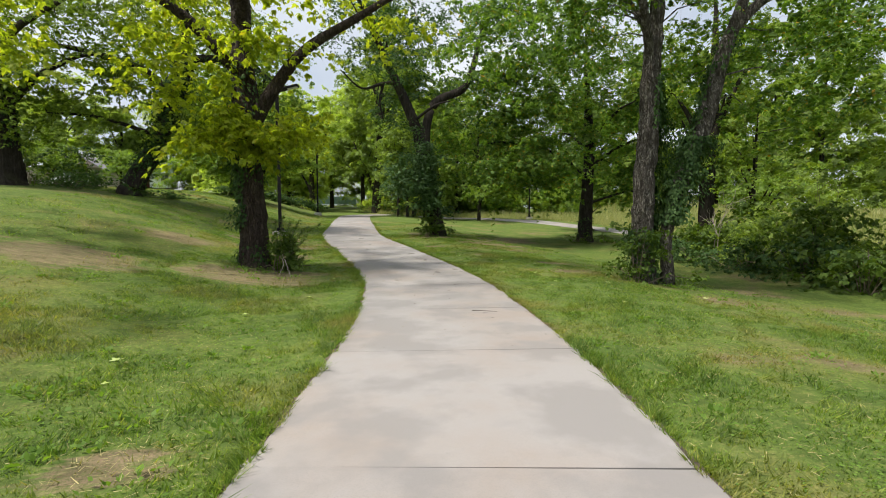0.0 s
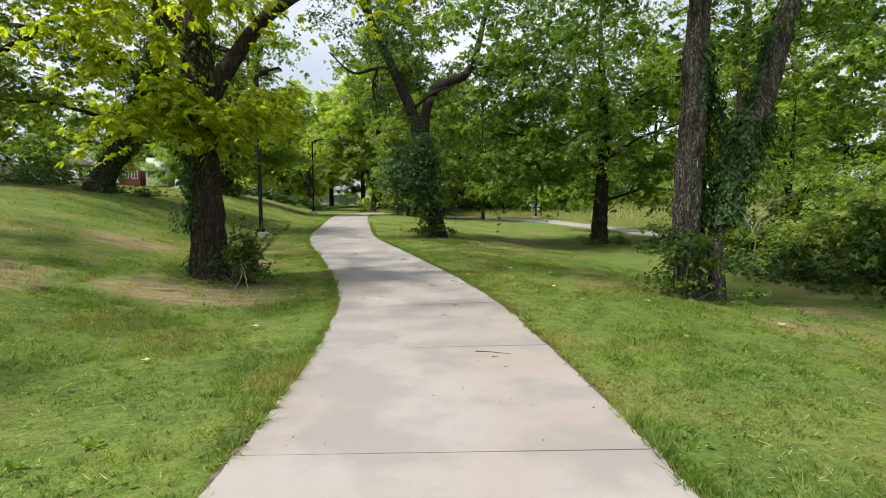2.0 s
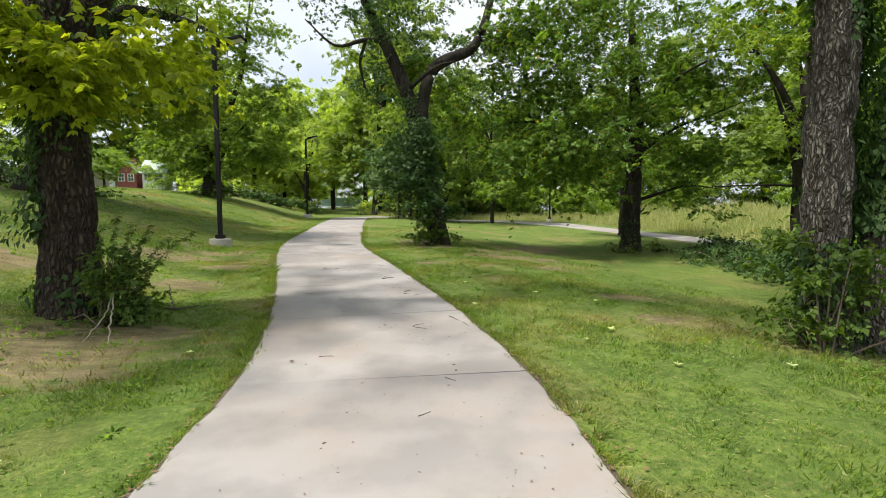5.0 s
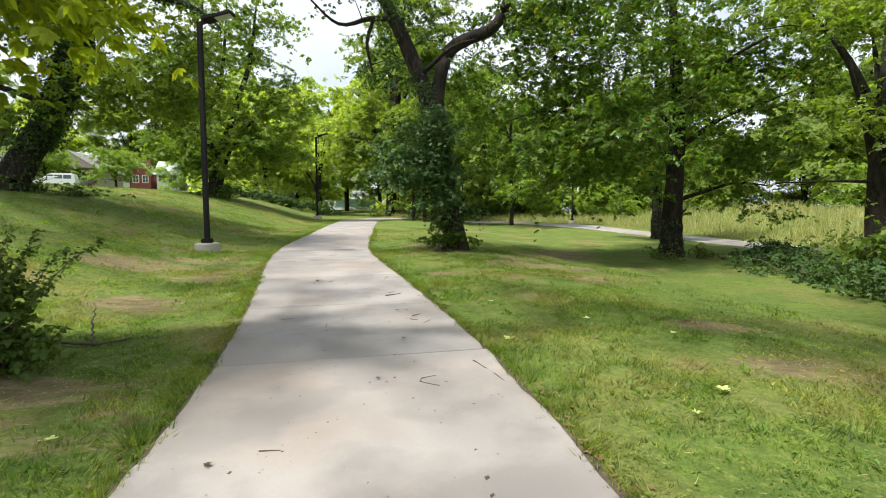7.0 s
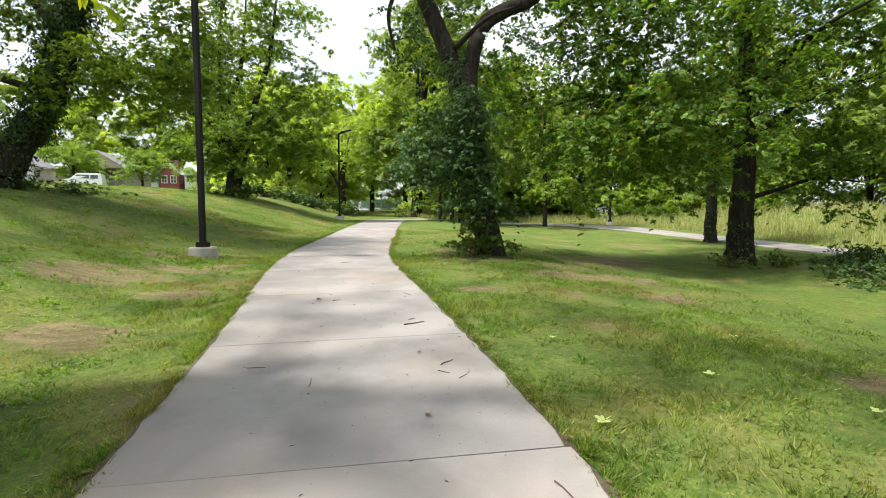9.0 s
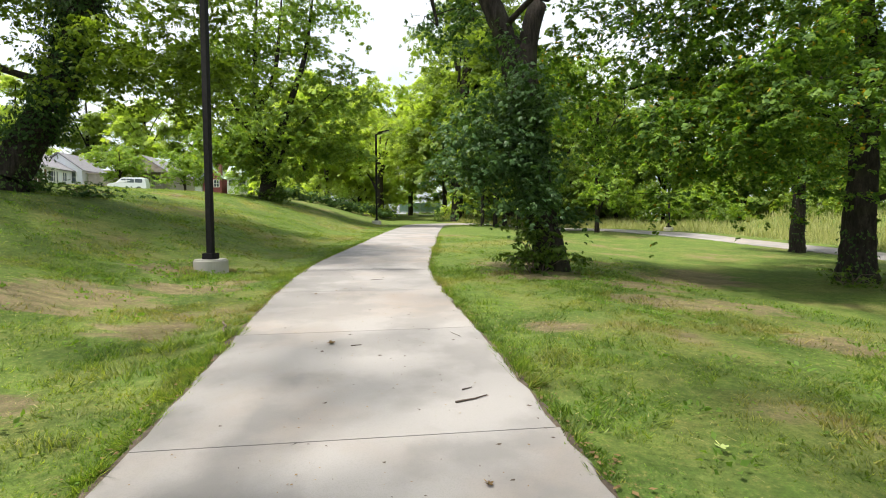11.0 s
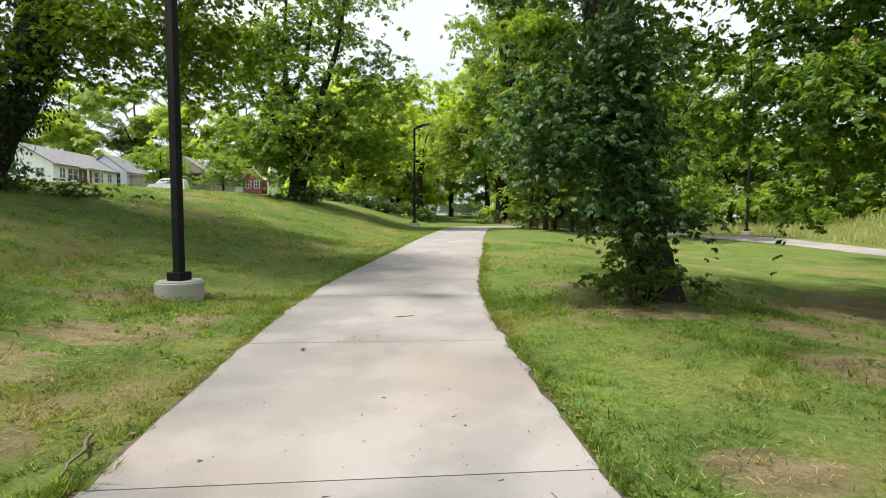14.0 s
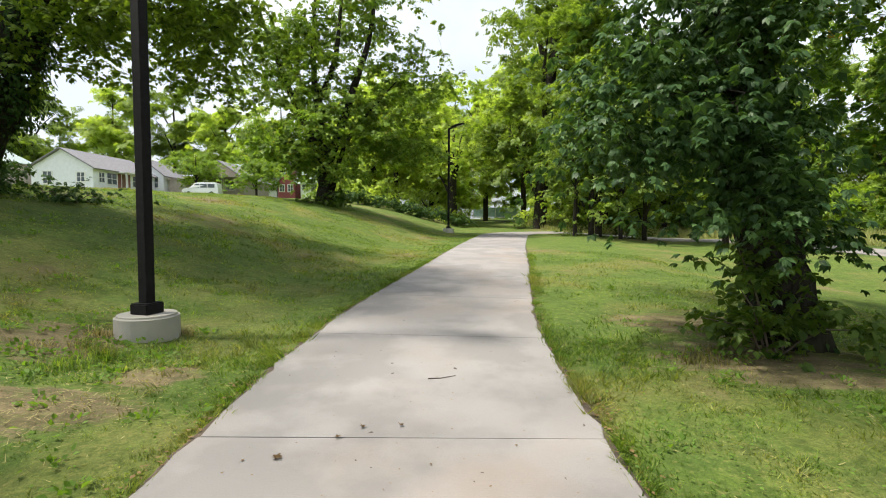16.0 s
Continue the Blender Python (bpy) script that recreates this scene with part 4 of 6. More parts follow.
# tree half way along the bank, sparse at the top
tree("many-limbed tree with sparse crown on the bank", -3.8, 40.4,
     [(0, 0, 0, 0.42), (0.1, 0.05, 0.9, 0.36), (0.0, 0.1, 2.2, 0.30), (-0.2, 0.2, 4.2, 0.22), (-0.5, 0.3, 6.5, 0.14), (-0.5, 0.4, 9, 0.09), (-0.2, 0.4, 13.2, 0.02)],
     [[(0.05, 0, 1.4, 0.26), (0.7, 0.2, 3.4, 0.22), (1.6, 0.4, 6.2, 0.18), (2.3, 0.5, 8.6, 0.13), (2.9, 0.5, 13.0, 0.03)],
      [(0.0, 0, 2.0, 0.24), (-1.2, 0.2, 4.6, 0.19), (-2.2, 0.3, 6.8, 0.13), (-3.2, 0.3, 9.6, 0.03)],
      [(-0.3, 0.2, 5.0, 0.16), (0.6, 0.0, 7.0, 0.12), (1.0, -0.2, 9.6, 0.07), (1.2, -0.2, 12.4, 0.02)],
      [(0.35, 0.1, -0.2, 0.16), (0.5, 0.1, 1.0, 0.13), (1.2, 0.2, 3.2, 0.10), (3.0, 0.2, 5.4, 0.05), (4.0, 0.1, 6.4, 0.02)]],
     [(0.0, -0.4, 3.6, 2.8, 2.2, 1.7, 130), (-1.8, 0.2, 5.2, 1.8, 1.6, 1.5, 70), (3.2, 0.1, 4.4, 2.0, 1.8, 2.0, 90), (0.2, 0.2, 6.4, 3.2, 2.6, 1.6, 90), (1.2, 0.4, 9.4, 3.4, 2.6, 1.6, 150), (-2.6, 0.3, 8.2, 2.0, 1.8, 1.6, 96), (2.8, 0.4, 12.0, 2.2, 1.8, 1.5, 76), (-0.4, 0.4, 12.6, 2.4, 2.0, 1.5, 80), (1.6, -0.4, 1.8, 1.3, 1.0, 0.5, 22), (-2.3, 0.1, 3.3, 1.4, 1.3, 0.9, 50), (4.6, 0.3, 6.4, 2.0, 1.7, 1.9, 80), (3.8, 0.0, 3.2, 1.6, 1.5, 0.9, 46), (-0.4, 0.2, 2.2, 1.6, 1.2, 0.8, 50)],
     0.24, M_LEAF_G, M_BARK_DARK, per=70, spread=0.66, wide=0.42, seed=9, ivy=[(0, 0.2, 3.0, 700, 0.3)])


def simple_tree(label, x, y, h, r, leaf_mat, seed, tr=0.16, low=0.25, leaf=0.34, n=150, per=24, bark=None, lean=0.0, group="", spread=0.9, lobes=6, twigs=3):
    """A tree farther off: trunk, a few limbs, an uneven crown of several lobes."""
    rng = np.random.default_rng(seed)
    trunk = [(0, 0, 0, tr), (lean * 0.2, 0.05, h * 0.2, tr * 0.9), (lean * 0.5 + rng.normal(0, 0.1), rng.normal(0, 0.1), h * 0.5, tr * 0.65), (lean, 0, h * 0.78, tr * 0.15)]
    limbs, blobs = [], []
    for k in range(lobes):
        a = 2 * np.pi * (k + rng.uniform(-0.3, 0.3)) / lobes
        zc = h * rng.uniform(low + 0.12, 0.72)
        rr = r * rng.uniform(0.45, 0.75)
        c = (lean * zc / h + np.cos(a) * r * 0.5, np.sin(a) * r * 0.5, zc)
        limbs.append([(lean * 0.3, 0, max(0.3, zc - 0.25 * h), tr * 0.5), (c[0] * 0.5, c[1] * 0.5, zc - 0.1 * h, tr * 0.32), (c[0], c[1], zc, tr * 0.1)])
        blobs.append((*c, rr, rr, h * rng.uniform(0.14, 0.24), n // (lobes + 2)))
    blobs.append((lean, 0, h * 0.80, r * 0.55, r * 0.55, h * 0.20, n // (lobes + 2)))
    blobs.append((lean * 0.5, 0, h * (0.5 + low) * 0.72, r * 0.7, r * 0.7, h * 0.2, n // (lobes + 2)))
    return tree(label, x, y, trunk, limbs, blobs, leaf * 1.25, leaf_mat, bark or M_BARK_DARK, per=round(per * 1.15), spread=spread * 1.15, fan=4, wide=0.50, seed=seed, sides=8, group=group, flare=0.3, twigs=twigs)


# stems in the clump where the two walks meet
for k, (x, y, h, r, tr) in enumerate([(9.1, 41.6, 7.5, 2.0, 0.11), (9.9, 41.6, 8.5, 2.2, 0.14), (11.2, 40.9, 7.0, 2.0, 0.10), (12.6, 41.4, 8.0, 2.2, 0.12), (10.6, 42.4, 7.5, 2.0, 0.09)]):
    simple_tree("slender dark stem with dense green crown in a clump", x, y, h * 1.25, r * 1.1, M_LEAF_MID, 30 + k, tr, 0.13, 0.24, 180, 34, group="clump of slender trees", spread=0.55)
simple_tree("young straight tree on the lawn by the far walk", 15.75, 39.6, 12.0, 3.2, M_LEAF_G, 41, 0.15, 0.14, 0.24, 260, 32, spread=0.55)
simple_tree("thick dark trunk under a heavy low crown", 8.9, 52.0, 25.0, 5.2, M_LEAF_MID, 42, 0.48, 0.04, 0.42, 620, 32, lean=1.6)
simple_tree("dark tree with low boughs behind the hedge", 2.6, 56.0, 10.0, 2.6, M_LEAF_FAR, 43, 0.34, 0.3, 0.26, 170, 26)
# trees of the creek side
simple_tree("dark creekside trunk rising from the bushes", 18.1, 17.7, 14.5, 3.6, M_LEAF_E, 44, 0.32, 0.26, 0.18, 260, 36, spread=0.6)
simple_tree("creekside tree with arching leafy boughs", 18.6, 9.4, 9.0, 3.4, M_LEAF_MID, 45, 0.18, 0.16, 0.2, 280, 34, spread=0.6)
simple_tree("creekside tree with arching leafy boughs", 17.6, 3.4, 9.5, 3.4, M_LEAF_MID, 46, 0.18, 0.14, 0.22, 240, 30, spread=0.6)
simple_tree("slim tree among creekside bushes", 19.6, 16.6, 8.0, 2.4, M_LEAF_G, 47, 0.12, 0.2, 0.16, 170, 30, spread=0.55)

# the far wood across the end of the walk
simple_tree("tall tree behind the meeting of the walks", 13.5, 51.5, 17.0, 4.6, M_LEAF_G, 48, 0.3, 0.08, 0.38, 400, 30)
simple_tree("tall tree behind the meeting of the walks", 18.5, 53.5, 17.0, 4.6, M_LEAF_MID, 49, 0.3, 0.10, 0.38, 380, 30)
simple_tree("tall tree behind the meeting of the walks", 12.0, 47.8, 13.0, 3.4, M_LEAF_MID, 50, 0.2, 0.12, 0.3, 300, 32, spread=0.7)
FAR = [(-5.2, 64, 11, 4.0), (-2.6, 60, 10, 3.8), (0.2, 68, 12.5, 4.6), (2.6, 81, 17, 5.0), (13, 73, 17, 5.0), (15.5, 60, 14, 4.6), (12.8, 56, 12, 3.8),
       (-5.5, 78, 16, 5.4), (16, 80, 17, 5.4), (22, 72, 15, 5.0)]
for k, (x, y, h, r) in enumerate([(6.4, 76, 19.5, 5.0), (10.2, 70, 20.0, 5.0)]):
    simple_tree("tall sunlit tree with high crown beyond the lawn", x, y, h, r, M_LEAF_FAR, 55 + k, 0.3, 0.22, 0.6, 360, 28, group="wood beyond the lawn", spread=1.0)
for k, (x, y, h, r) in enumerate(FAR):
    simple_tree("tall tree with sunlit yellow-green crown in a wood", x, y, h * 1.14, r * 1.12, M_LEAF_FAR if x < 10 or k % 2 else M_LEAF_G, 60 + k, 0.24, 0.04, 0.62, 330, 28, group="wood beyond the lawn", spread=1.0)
RIGHT = [(20, 60, 12, 4), (25.5, 57, 11, 3.8), (31, 58, 13, 4.2), (34, 51, 11, 3.8), (38, 46, 13, 4.2), (40, 38, 12, 4.0), (44, 31, 13, 4.4), (44, 22, 12, 4.2), (48, 13, 13, 4.6), (46, 4, 12, 4.2), (50, -6, 14, 5), (52, 42, 15, 5), (56, 28, 15, 5)]
for k, (x, y, h, r) in enumerate(RIGHT):
    simple_tree("slender tree at the far edge of the meadow", x, y, h * 1.4, r * 1.15, M_LEAF_MID if k % 2 else M_LEAF_G, 80 + k, 0.2, 0.02, 0.75, 230, 24, group="trees along the meadow", spread=0.95)
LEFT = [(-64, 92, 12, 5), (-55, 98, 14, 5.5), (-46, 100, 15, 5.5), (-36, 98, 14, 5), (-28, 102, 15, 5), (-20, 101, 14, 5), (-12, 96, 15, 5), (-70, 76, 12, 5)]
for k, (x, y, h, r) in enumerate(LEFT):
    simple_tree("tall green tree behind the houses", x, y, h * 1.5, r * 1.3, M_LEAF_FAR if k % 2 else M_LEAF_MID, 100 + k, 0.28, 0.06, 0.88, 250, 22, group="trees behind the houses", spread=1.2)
for k, (x, y, h, r) in enumerate([(-27.0, 71.6, 6.0, 2.4), (-19.6, 70.5, 5.8, 2.2)]):
    simple_tree("small rounded garden tree before a house", x, y, h, r, M_LEAF_G, 110 + k, 0.14, 0.26, 0.30, 190, 24, group="garden trees", spread=0.6)

# ---- shrubs ----
rs = np.random.default_rng(21)
shrub("leafy bush with arching shoots at a tree foot", -0.15, 11.75, [(0.05, 0.0, 0.10, 0.32, 0.28, 0.08, 24), (0.08, 0.0, 0.38, 0.30, 0.26, 0.28, 84), (0.04, 0.0, 0.72, 0.24, 0.2, 0.18, 34)], 0.062, 24, 0.12, M_SHRUB, 1,
      shoots=[(0.1, 0.0, 0.88, 0.0, 1.08), (0.1, 0.05, 0.60, 0.05, 1.02), (0.05, 0.0, 0.42, 0.0, 1.14), (0.0, 0.05, 0.34, 0.1, 1.02), (0.0, 0.0, 0.23, 0.0, 1.18), (-0.05, 0.0, 0.05, 0.05, 1.25), (-0.1, 0.0, -0.12, 0.0, 1.15), (0.12, -0.05, 0.55, -0.15, 0.75), (0.1, -0.1, 0.3, -0.25, 0.8), (-0.1, -0.1, -0.15, -0.3, 0.85)])
shrub("low leafy bush at the foot of two stems", 7.45, 9.15, [(0, 0, 0.32, 0.45, 0.40, 0.28, 34), (0.25, 0.0, 0.9, 0.42, 0.3, 0.35, 40), (-0.1, 0.1, 1.1, 0.4, 0.3, 0.3, 22), (1.2, -0.2, 0.15, 0.35, 0.25, 0.12, 12)], 0.07, 24, 0.18, M_SHRUB, 2)
shrub("sprawling leafy bush at the foot of an ivy-clad trunk", 5.95, 20.55, [(-0.1, 0, 0.42, 0.42, 0.40, 0.40, 60), (0.85, -0.1, 0.18, 0.16, 0.16, 0.14, 6), (-0.15, 0.0, 0.85, 0.3, 0.3, 0.25, 20)], 0.09, 22, 0.18, M_SHRUB, 3)
shrub("leafy sprouts round the foot of a many-limbed tree", -3.6, 39.9, [(0.5, 0, 0.4, 0.7, 0.5, 0.4, 34), (-0.6, 0, 0.35, 0.5, 0.4, 0.3, 20)], 0.14, 22, 0.25, M_SHRUB, 6)
shrub("low weeds round a maple trunk", 13.7, 21.3, [(0, 0, 0.25, 0.6, 0.4, 0.22, 24)], 0.08, 20, 0.18, M_SHRUB, 4)
shrub("low weeds round a maple trunk", 15.3, 21.4, [(0, 0, 0.25, 0.7, 0.4, 0.22, 26)], 0.08, 20, 0.18, M_SHRUB, 5)
EDGE = [(13.6, 4.0, 1.5), (13.9, 6.2, 1.3), (13.5, 8.3, 1.2), (14.2, 10.4, 1.15), (13.9, 12.4, 0.9), (14.2, 14.3, 0.6), (14.9, 16.2, 0.42), (15.2, 17.8, 0.36), (16.2, 19.2, 0.36), (17.4, 20.4, 0.4), (18.8, 21.4, 0.36)]
for k, (x, y, h) in enumerate(EDGE):
    # the lower bushes take the dark ivy colour in place of the maple's shade
    shrub("dense creekside bush with dark green leaves", x, y, [(0, 0, h * 0.45, 1.1, 1.0, h * 0.5, 60), (rs.uniform(-0.5, 0.5), rs.uniform(-0.5, 0.5), h * 0.9, 0.6, 0.6, h * 0.3, 22)], 0.13 if k < 4 else 0.085, 28 if k < 4 else 44, 0.36, M_SHRUB if k < 4 and k % 3 else M_IVY, 200 + k, 12, group="creekside bushes")
for k, (x, y, h) in enumerate([(15.6, 5.2, 2.6), (15.8, 8.0, 2.4), (15.4, 10.9, 2.3), (15.4, 13.0, 1.9), (16.8, 16.4, 1.2), (17.6, 12.2, 3.0), (17.8, 6.6, 3.2), (19.4, 18.6, 1.0), (15.8, 2.0, 2.8), (14.2, 1.2, 2.0), (17.4, 15.0, 2.0)]):
    shrub("tall creekside bush with arching green shoots", x, y, [(0, 0, h * 0.45, 1.3, 1.3, h * 0.5, 90), (rs.uniform(-0.6, 0.6), rs.uniform(-0.6, 0.6), h * 0.85, 0.8, 0.8, h * 0.3, 34)], 0.17, 24, 0.46, M_LEAF_MID if k % 2 else M_SHRUB, 230 + k, 14, group="creekside bushes")
for k in range(3, 10):
    x = -9.0 + k * 1.3
    shrub("low dark clipped hedge plant along the lawn", x, 46.5 + k * 0.75, [(0, 0, 0.5, 0.9, 0.6, 0.45, 70)], 0.14, 22, 0.22, M_IVY, 260 + k, 6, group="dark hedge on the bank")
for k, (x, y, h) in enumerate([(-8.6, 24.6, 0.8), (-9.4, 25.4, 1.0), (-6.3, 25.4, 0.42), (-5.3, 26.0, 0.30), (-12.0, 24.0, 1.0), (7.6, 51.0, 1.2), (10.6, 51.2, 1.0), (9.2, 42.2, 0.8), (11.8, 42.4, 0.8), (13.0, 42.6, 0.9)]):
    shrub("scrubby bush under the trees", x, y, [(0, 0, h * 0.45, 0.8, 0.7, h * 0.5, 50)], 0.075, 30, 0.24, M_SHRUB if k > 4 else M_IVY, 280 + k, 8, group="scrub under the trees")
for k, (x, y, h) in enumerate([(-9.3, 27.6, 1.9), (-11.0, 27.0, 2.4), (-12.8, 27.6, 2.6), (-14.6, 27.0, 2.4), (-16.4, 26.4, 2.2)]):
    shrub("dark overgrown bush beside a leaning tree", x, y, [(0, 0, h * 0.42, 1.2, 1.0, h * 0.45, 80), (rs.uniform(-0.4, 0.4), 0, h * 0.85, 0.7, 0.6, h * 0.25, 24)], 0.12, 30, 0.34, M_SHRUB if k % 2 else M_IVY, 340 + k, 10, group="bushes on the bank")
for k in range(10):
    x, y = -14 + k * 2.7, 55.0 + 2.0 * math.sin(k * 1.7) + 0.3 * k
    if 4.5 < x < 9 or x < -6:
        continue
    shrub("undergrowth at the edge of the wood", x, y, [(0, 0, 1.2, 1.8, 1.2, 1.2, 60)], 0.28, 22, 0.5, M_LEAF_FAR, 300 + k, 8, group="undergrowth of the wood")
for k in range(22):
    a = (k % 11) / 10 + (0.04 if k > 10 else 0)
    x, y = 17 + (26 + 8 * (k > 10)) * a + 2 * math.sin(k * 2.1), 57 + 7 * (k > 10) - 48 * a * a + 2 * math.cos(k * 1.3)
    shrub("bushy undergrowth behind the meadow", x, y, [(0, 0, 1.9, 2.6, 1.8, 1.9, 76)], 0.50, 18, 0.6, M_LEAF_G if k % 2 else M_LEAF_MID, 320 + k, 8, group="undergrowth along the meadow")


for k in range(16):
    x, y = -26 + k * 3.9, 94.0 + 3.0 * math.sin(k * 1.9)
    if x > 24:
        y -= (x - 24) * 1.2
    shrub("tall thicket closing the view behind the court", x, y, [(0, 0, 3.4, 2.9, 1.8, 3.4, 80)], 0.72, 15, 0.75, M_LEAF_MID if k % 2 else M_LEAF_G, 360 + k, 6, group="thicket behind the court")


for k in range(18):
    a = k / 17
    x, y = 22 + 32 * a + 1.5 * math.sin(k * 2.7), 66 - 66 * a ** 1.6 + 2 * math.cos(k * 1.9)
    shrub("tall thicket beyond the meadow", x, y, [(0, 0, 3.0, 2.9, 2.2, 3.0, 60)], 0.78, 15, 0.8, M_LEAF_MID if k % 2 else M_LEAF_G, 400 + k, 6, group="thicket beyond the meadow")


def dead_shoots(x, y, h, seed):
    """A leafless pale shoot that forks again and again."""
    rng = np.random.default_rng(seed)
    tubes = []

    def fork(p, d, length, r, depth):
        q = p + d * length
        mid = 0.5 * (p + q) + rng.normal(0, 0.05 * length, 3)
        tubes.append(tube(smooth_line([(*p, r), (*mid, 0.85 * r), (*q, 0.65 * r)], 0.15), 5))
        if depth:
            for _ in range(2 + (depth == 3)):
                e = unit(d + rng.normal(0, 0.42, 3) + np.array([0, 0, 0.15]))
                fork(q if rng.uniform() < 0.6 else mid, e, length * rng.uniform(0.55, 0.8), r * 0.6, depth - 1)
    fork(np.array([0.0, 0.0, -0.05]), unit(np.array([rng.normal(0, 0.15), rng.normal(0, 0.15), 1.0])), h * 0.42, 0.02, 3)
    v, f = join_tubes(tubes)
    ob = indexed_object("dead_shrub", v, f, M_DEADWOOD, smooth=True)
    ob.location = (x, y, gz(x, y))
    tagged(ob, "leafless pale grey shoots standing in the bushes", "dead shrub", "dead shoots")


dead_shoots(16.5, 16.9, 3.0, 3)
dead_shoots(16.0, 15.2, 3.0, 5)
dead_shoots(15.6, 14.6, 2.4, 8)


# ---- street lamps ----
def box(bm, lo, hi, bevel=0.0):
    m = Matrix.Translation([(a + b) / 2 for a, b in zip(lo, hi)]) @ Matrix.Diagonal([*(b - a for a, b in zip(lo, hi)), 1])
    g = bmesh.ops.create_cube(bm, size=1, matrix=m)
    if bevel:
        e = {x for v in g["verts"] for x in v.link_edges}
        bmesh.ops.bevel(bm, geom=list(e), offset=bevel, segments=2, affect="EDGES")


def lamp(x, y, turn, label, group):
    """Square black pole on a round concrete footing, flat tilted head."""
    root = tagged(new("street_lamp"), label, "street lamp", group)
    root.matrix_world = pose(x, y, gz(x, y), 0, 0, turn)
    bm = bmesh.new()
    bmesh.ops.create_cone(bm, cap_ends=True, segments=40, radius1=0.312, radius2=0.302, depth=0.62, matrix=Matrix.Translation((0, 0, -0.08)))
    e = [q for q in bm.edges if all(v.co.z > 0.15 for v in q.verts)]
    bmesh.ops.bevel(bm, geom=e, offset=0.025, segments=3, affect="EDGES")
    part("footing", bm, M_FOOTING, root, "round pale concrete footing")
    bm = bmesh.new()
    box(bm, (-0.112, -0.112, 0.225), (0.112, 0.112, 0.345), 0.012)
    part("base_cover", bm, M_POLE, root)
    bm = bmesh.new()
    box(bm, (-0.055, -0.055, 0.34), (0.055, 0.055, 5.72), 0.006)
    part("pole", bm, M_POLE, root)
    bm = bmesh.new()
    box(bm, (-0.061, 0.0, 1.0), (-0.053, 0.06, 1.16), 0.003)
    part("hand_hole_cover", bm, M_POLE, root)
    bm = bmesh.new()
    box(bm, (-0.05, -0.04, -0.06), (0.16, 0.04, 0.02), 0.01)
    arm = part("arm", bm, M_POLE, root)
    arm.matrix_basis = pose(0, 0, 5.72, 0, -13, 0)
    bm = bmesh.new()
    box(bm, (0.12, -0.17, -0.055), (0.86, 0.17, 0.035), 0.018)
    for k in range(6):
        box(bm, (0.2 + k * 0.05, -0.14, 0.034), (0.225 + k * 0.05, 0.14, 0.055), 0.004)
    head = part("head", bm, M_POLE, root, "flat black tilted lamp head")
    head.matrix_basis = pose(0, 0, 5.75, 0, -14, 0)
    bm = bmesh.new()
    box(bm, (0.42, -0.13, -0.064), (0.82, 0.13, -0.054), 0.004)
    part("lens", bm, M_LENS, head)
    return root


lamp(-0.30, 20.79, -14, "black square street lamp on a round concrete footing", "street lamps")
lamp(2.45, 43.1, -10, "black street lamp at the end of the lawn bank", "street lamps")
lamp(21.7, 41.8, -150, "black street lamp beside the meadow grass", "street lamps")

# ---- meadow ----
def meadow():
    rng = np.random.default_rng(33)
    n = 40000
    a = rng.uniform(0, 1, n)
    # a band outside the far walk, 1 to 14 m from it
    line = smooth_line([(9, 47.5), (14, 47.5), (19, 44.5), (22.4, 40), (23.6, 34), (24, 27), (24, 20), (24.8, 12), (26.4, 4), (29, -6)], 0.5)
    s = np.concatenate([[0], np.cumsum(np.linalg.norm(np.diff(line, axis=0), axis=1))])
    q = a * s[-1]
    p = np.stack([np.interp(q, s, line[:, 0]), np.interp(q, s, line[:, 1])], -1)
    t = unit(np.stack([np.interp(q, s, np.gradient(line[:, 0])), np.interp(q, s, np.gradient(line[:, 1]))], -1))
    out = np.stack([-t[:, 1], t[:, 0]], -1)
    d = 13 * rng.uniform(0, 1, n) ** 1.4
    p = p + out * d[:, None] * np.sign(np.sum(out * np.array([[1.0, 0.6]]), 1))[:, None]
    h = rng.uniform(0.35, 0.9, n) * (0.45 + 0.55 * ease(d / 1.5)) * (0.75 + 0.3 * np.sin(p[:, 0] * 0.8) * np.sin(p[:, 1] * 0.6))
    z = ground_z(p[:, 0], p[:, 1])
    b = np.column_stack([p, z - 0.02])
    an = rng.uniform(0, 6.283, n)
    side = np.stack([np.cos(an), np.sin(an), np.zeros(n)], -1) * 0.018
    lean = np.stack([rng.normal(0, 0.22, n), rng.normal(0, 0.22, n), np.ones(n)], -1) * h[:, None]
    v = np.stack([b - side, b + side, b + lean * 0.7 + side * 0.8, b + lean - side * 0.2], 1)
    ob = quads_object("meadow_grass", v, 4, M_MEADOW)
    tagged(ob, "tall pale straw-green meadow grass beyond the walk", "tall grass", kind="stuff")


meadow()


# ---- lawn blades ----
def path_gap(x, y):
    """Distance beyond the near walk's side (negative on the slab)."""
    e = 0.25
    c = np.interp(y, CY, CX)
    sl = (np.interp(y + e, CY, CX) - np.interp(y - e, CY, CX)) / (2 * e)
    return np.abs(x - c) / np.sqrt(1 + sl * sl) - 1.245


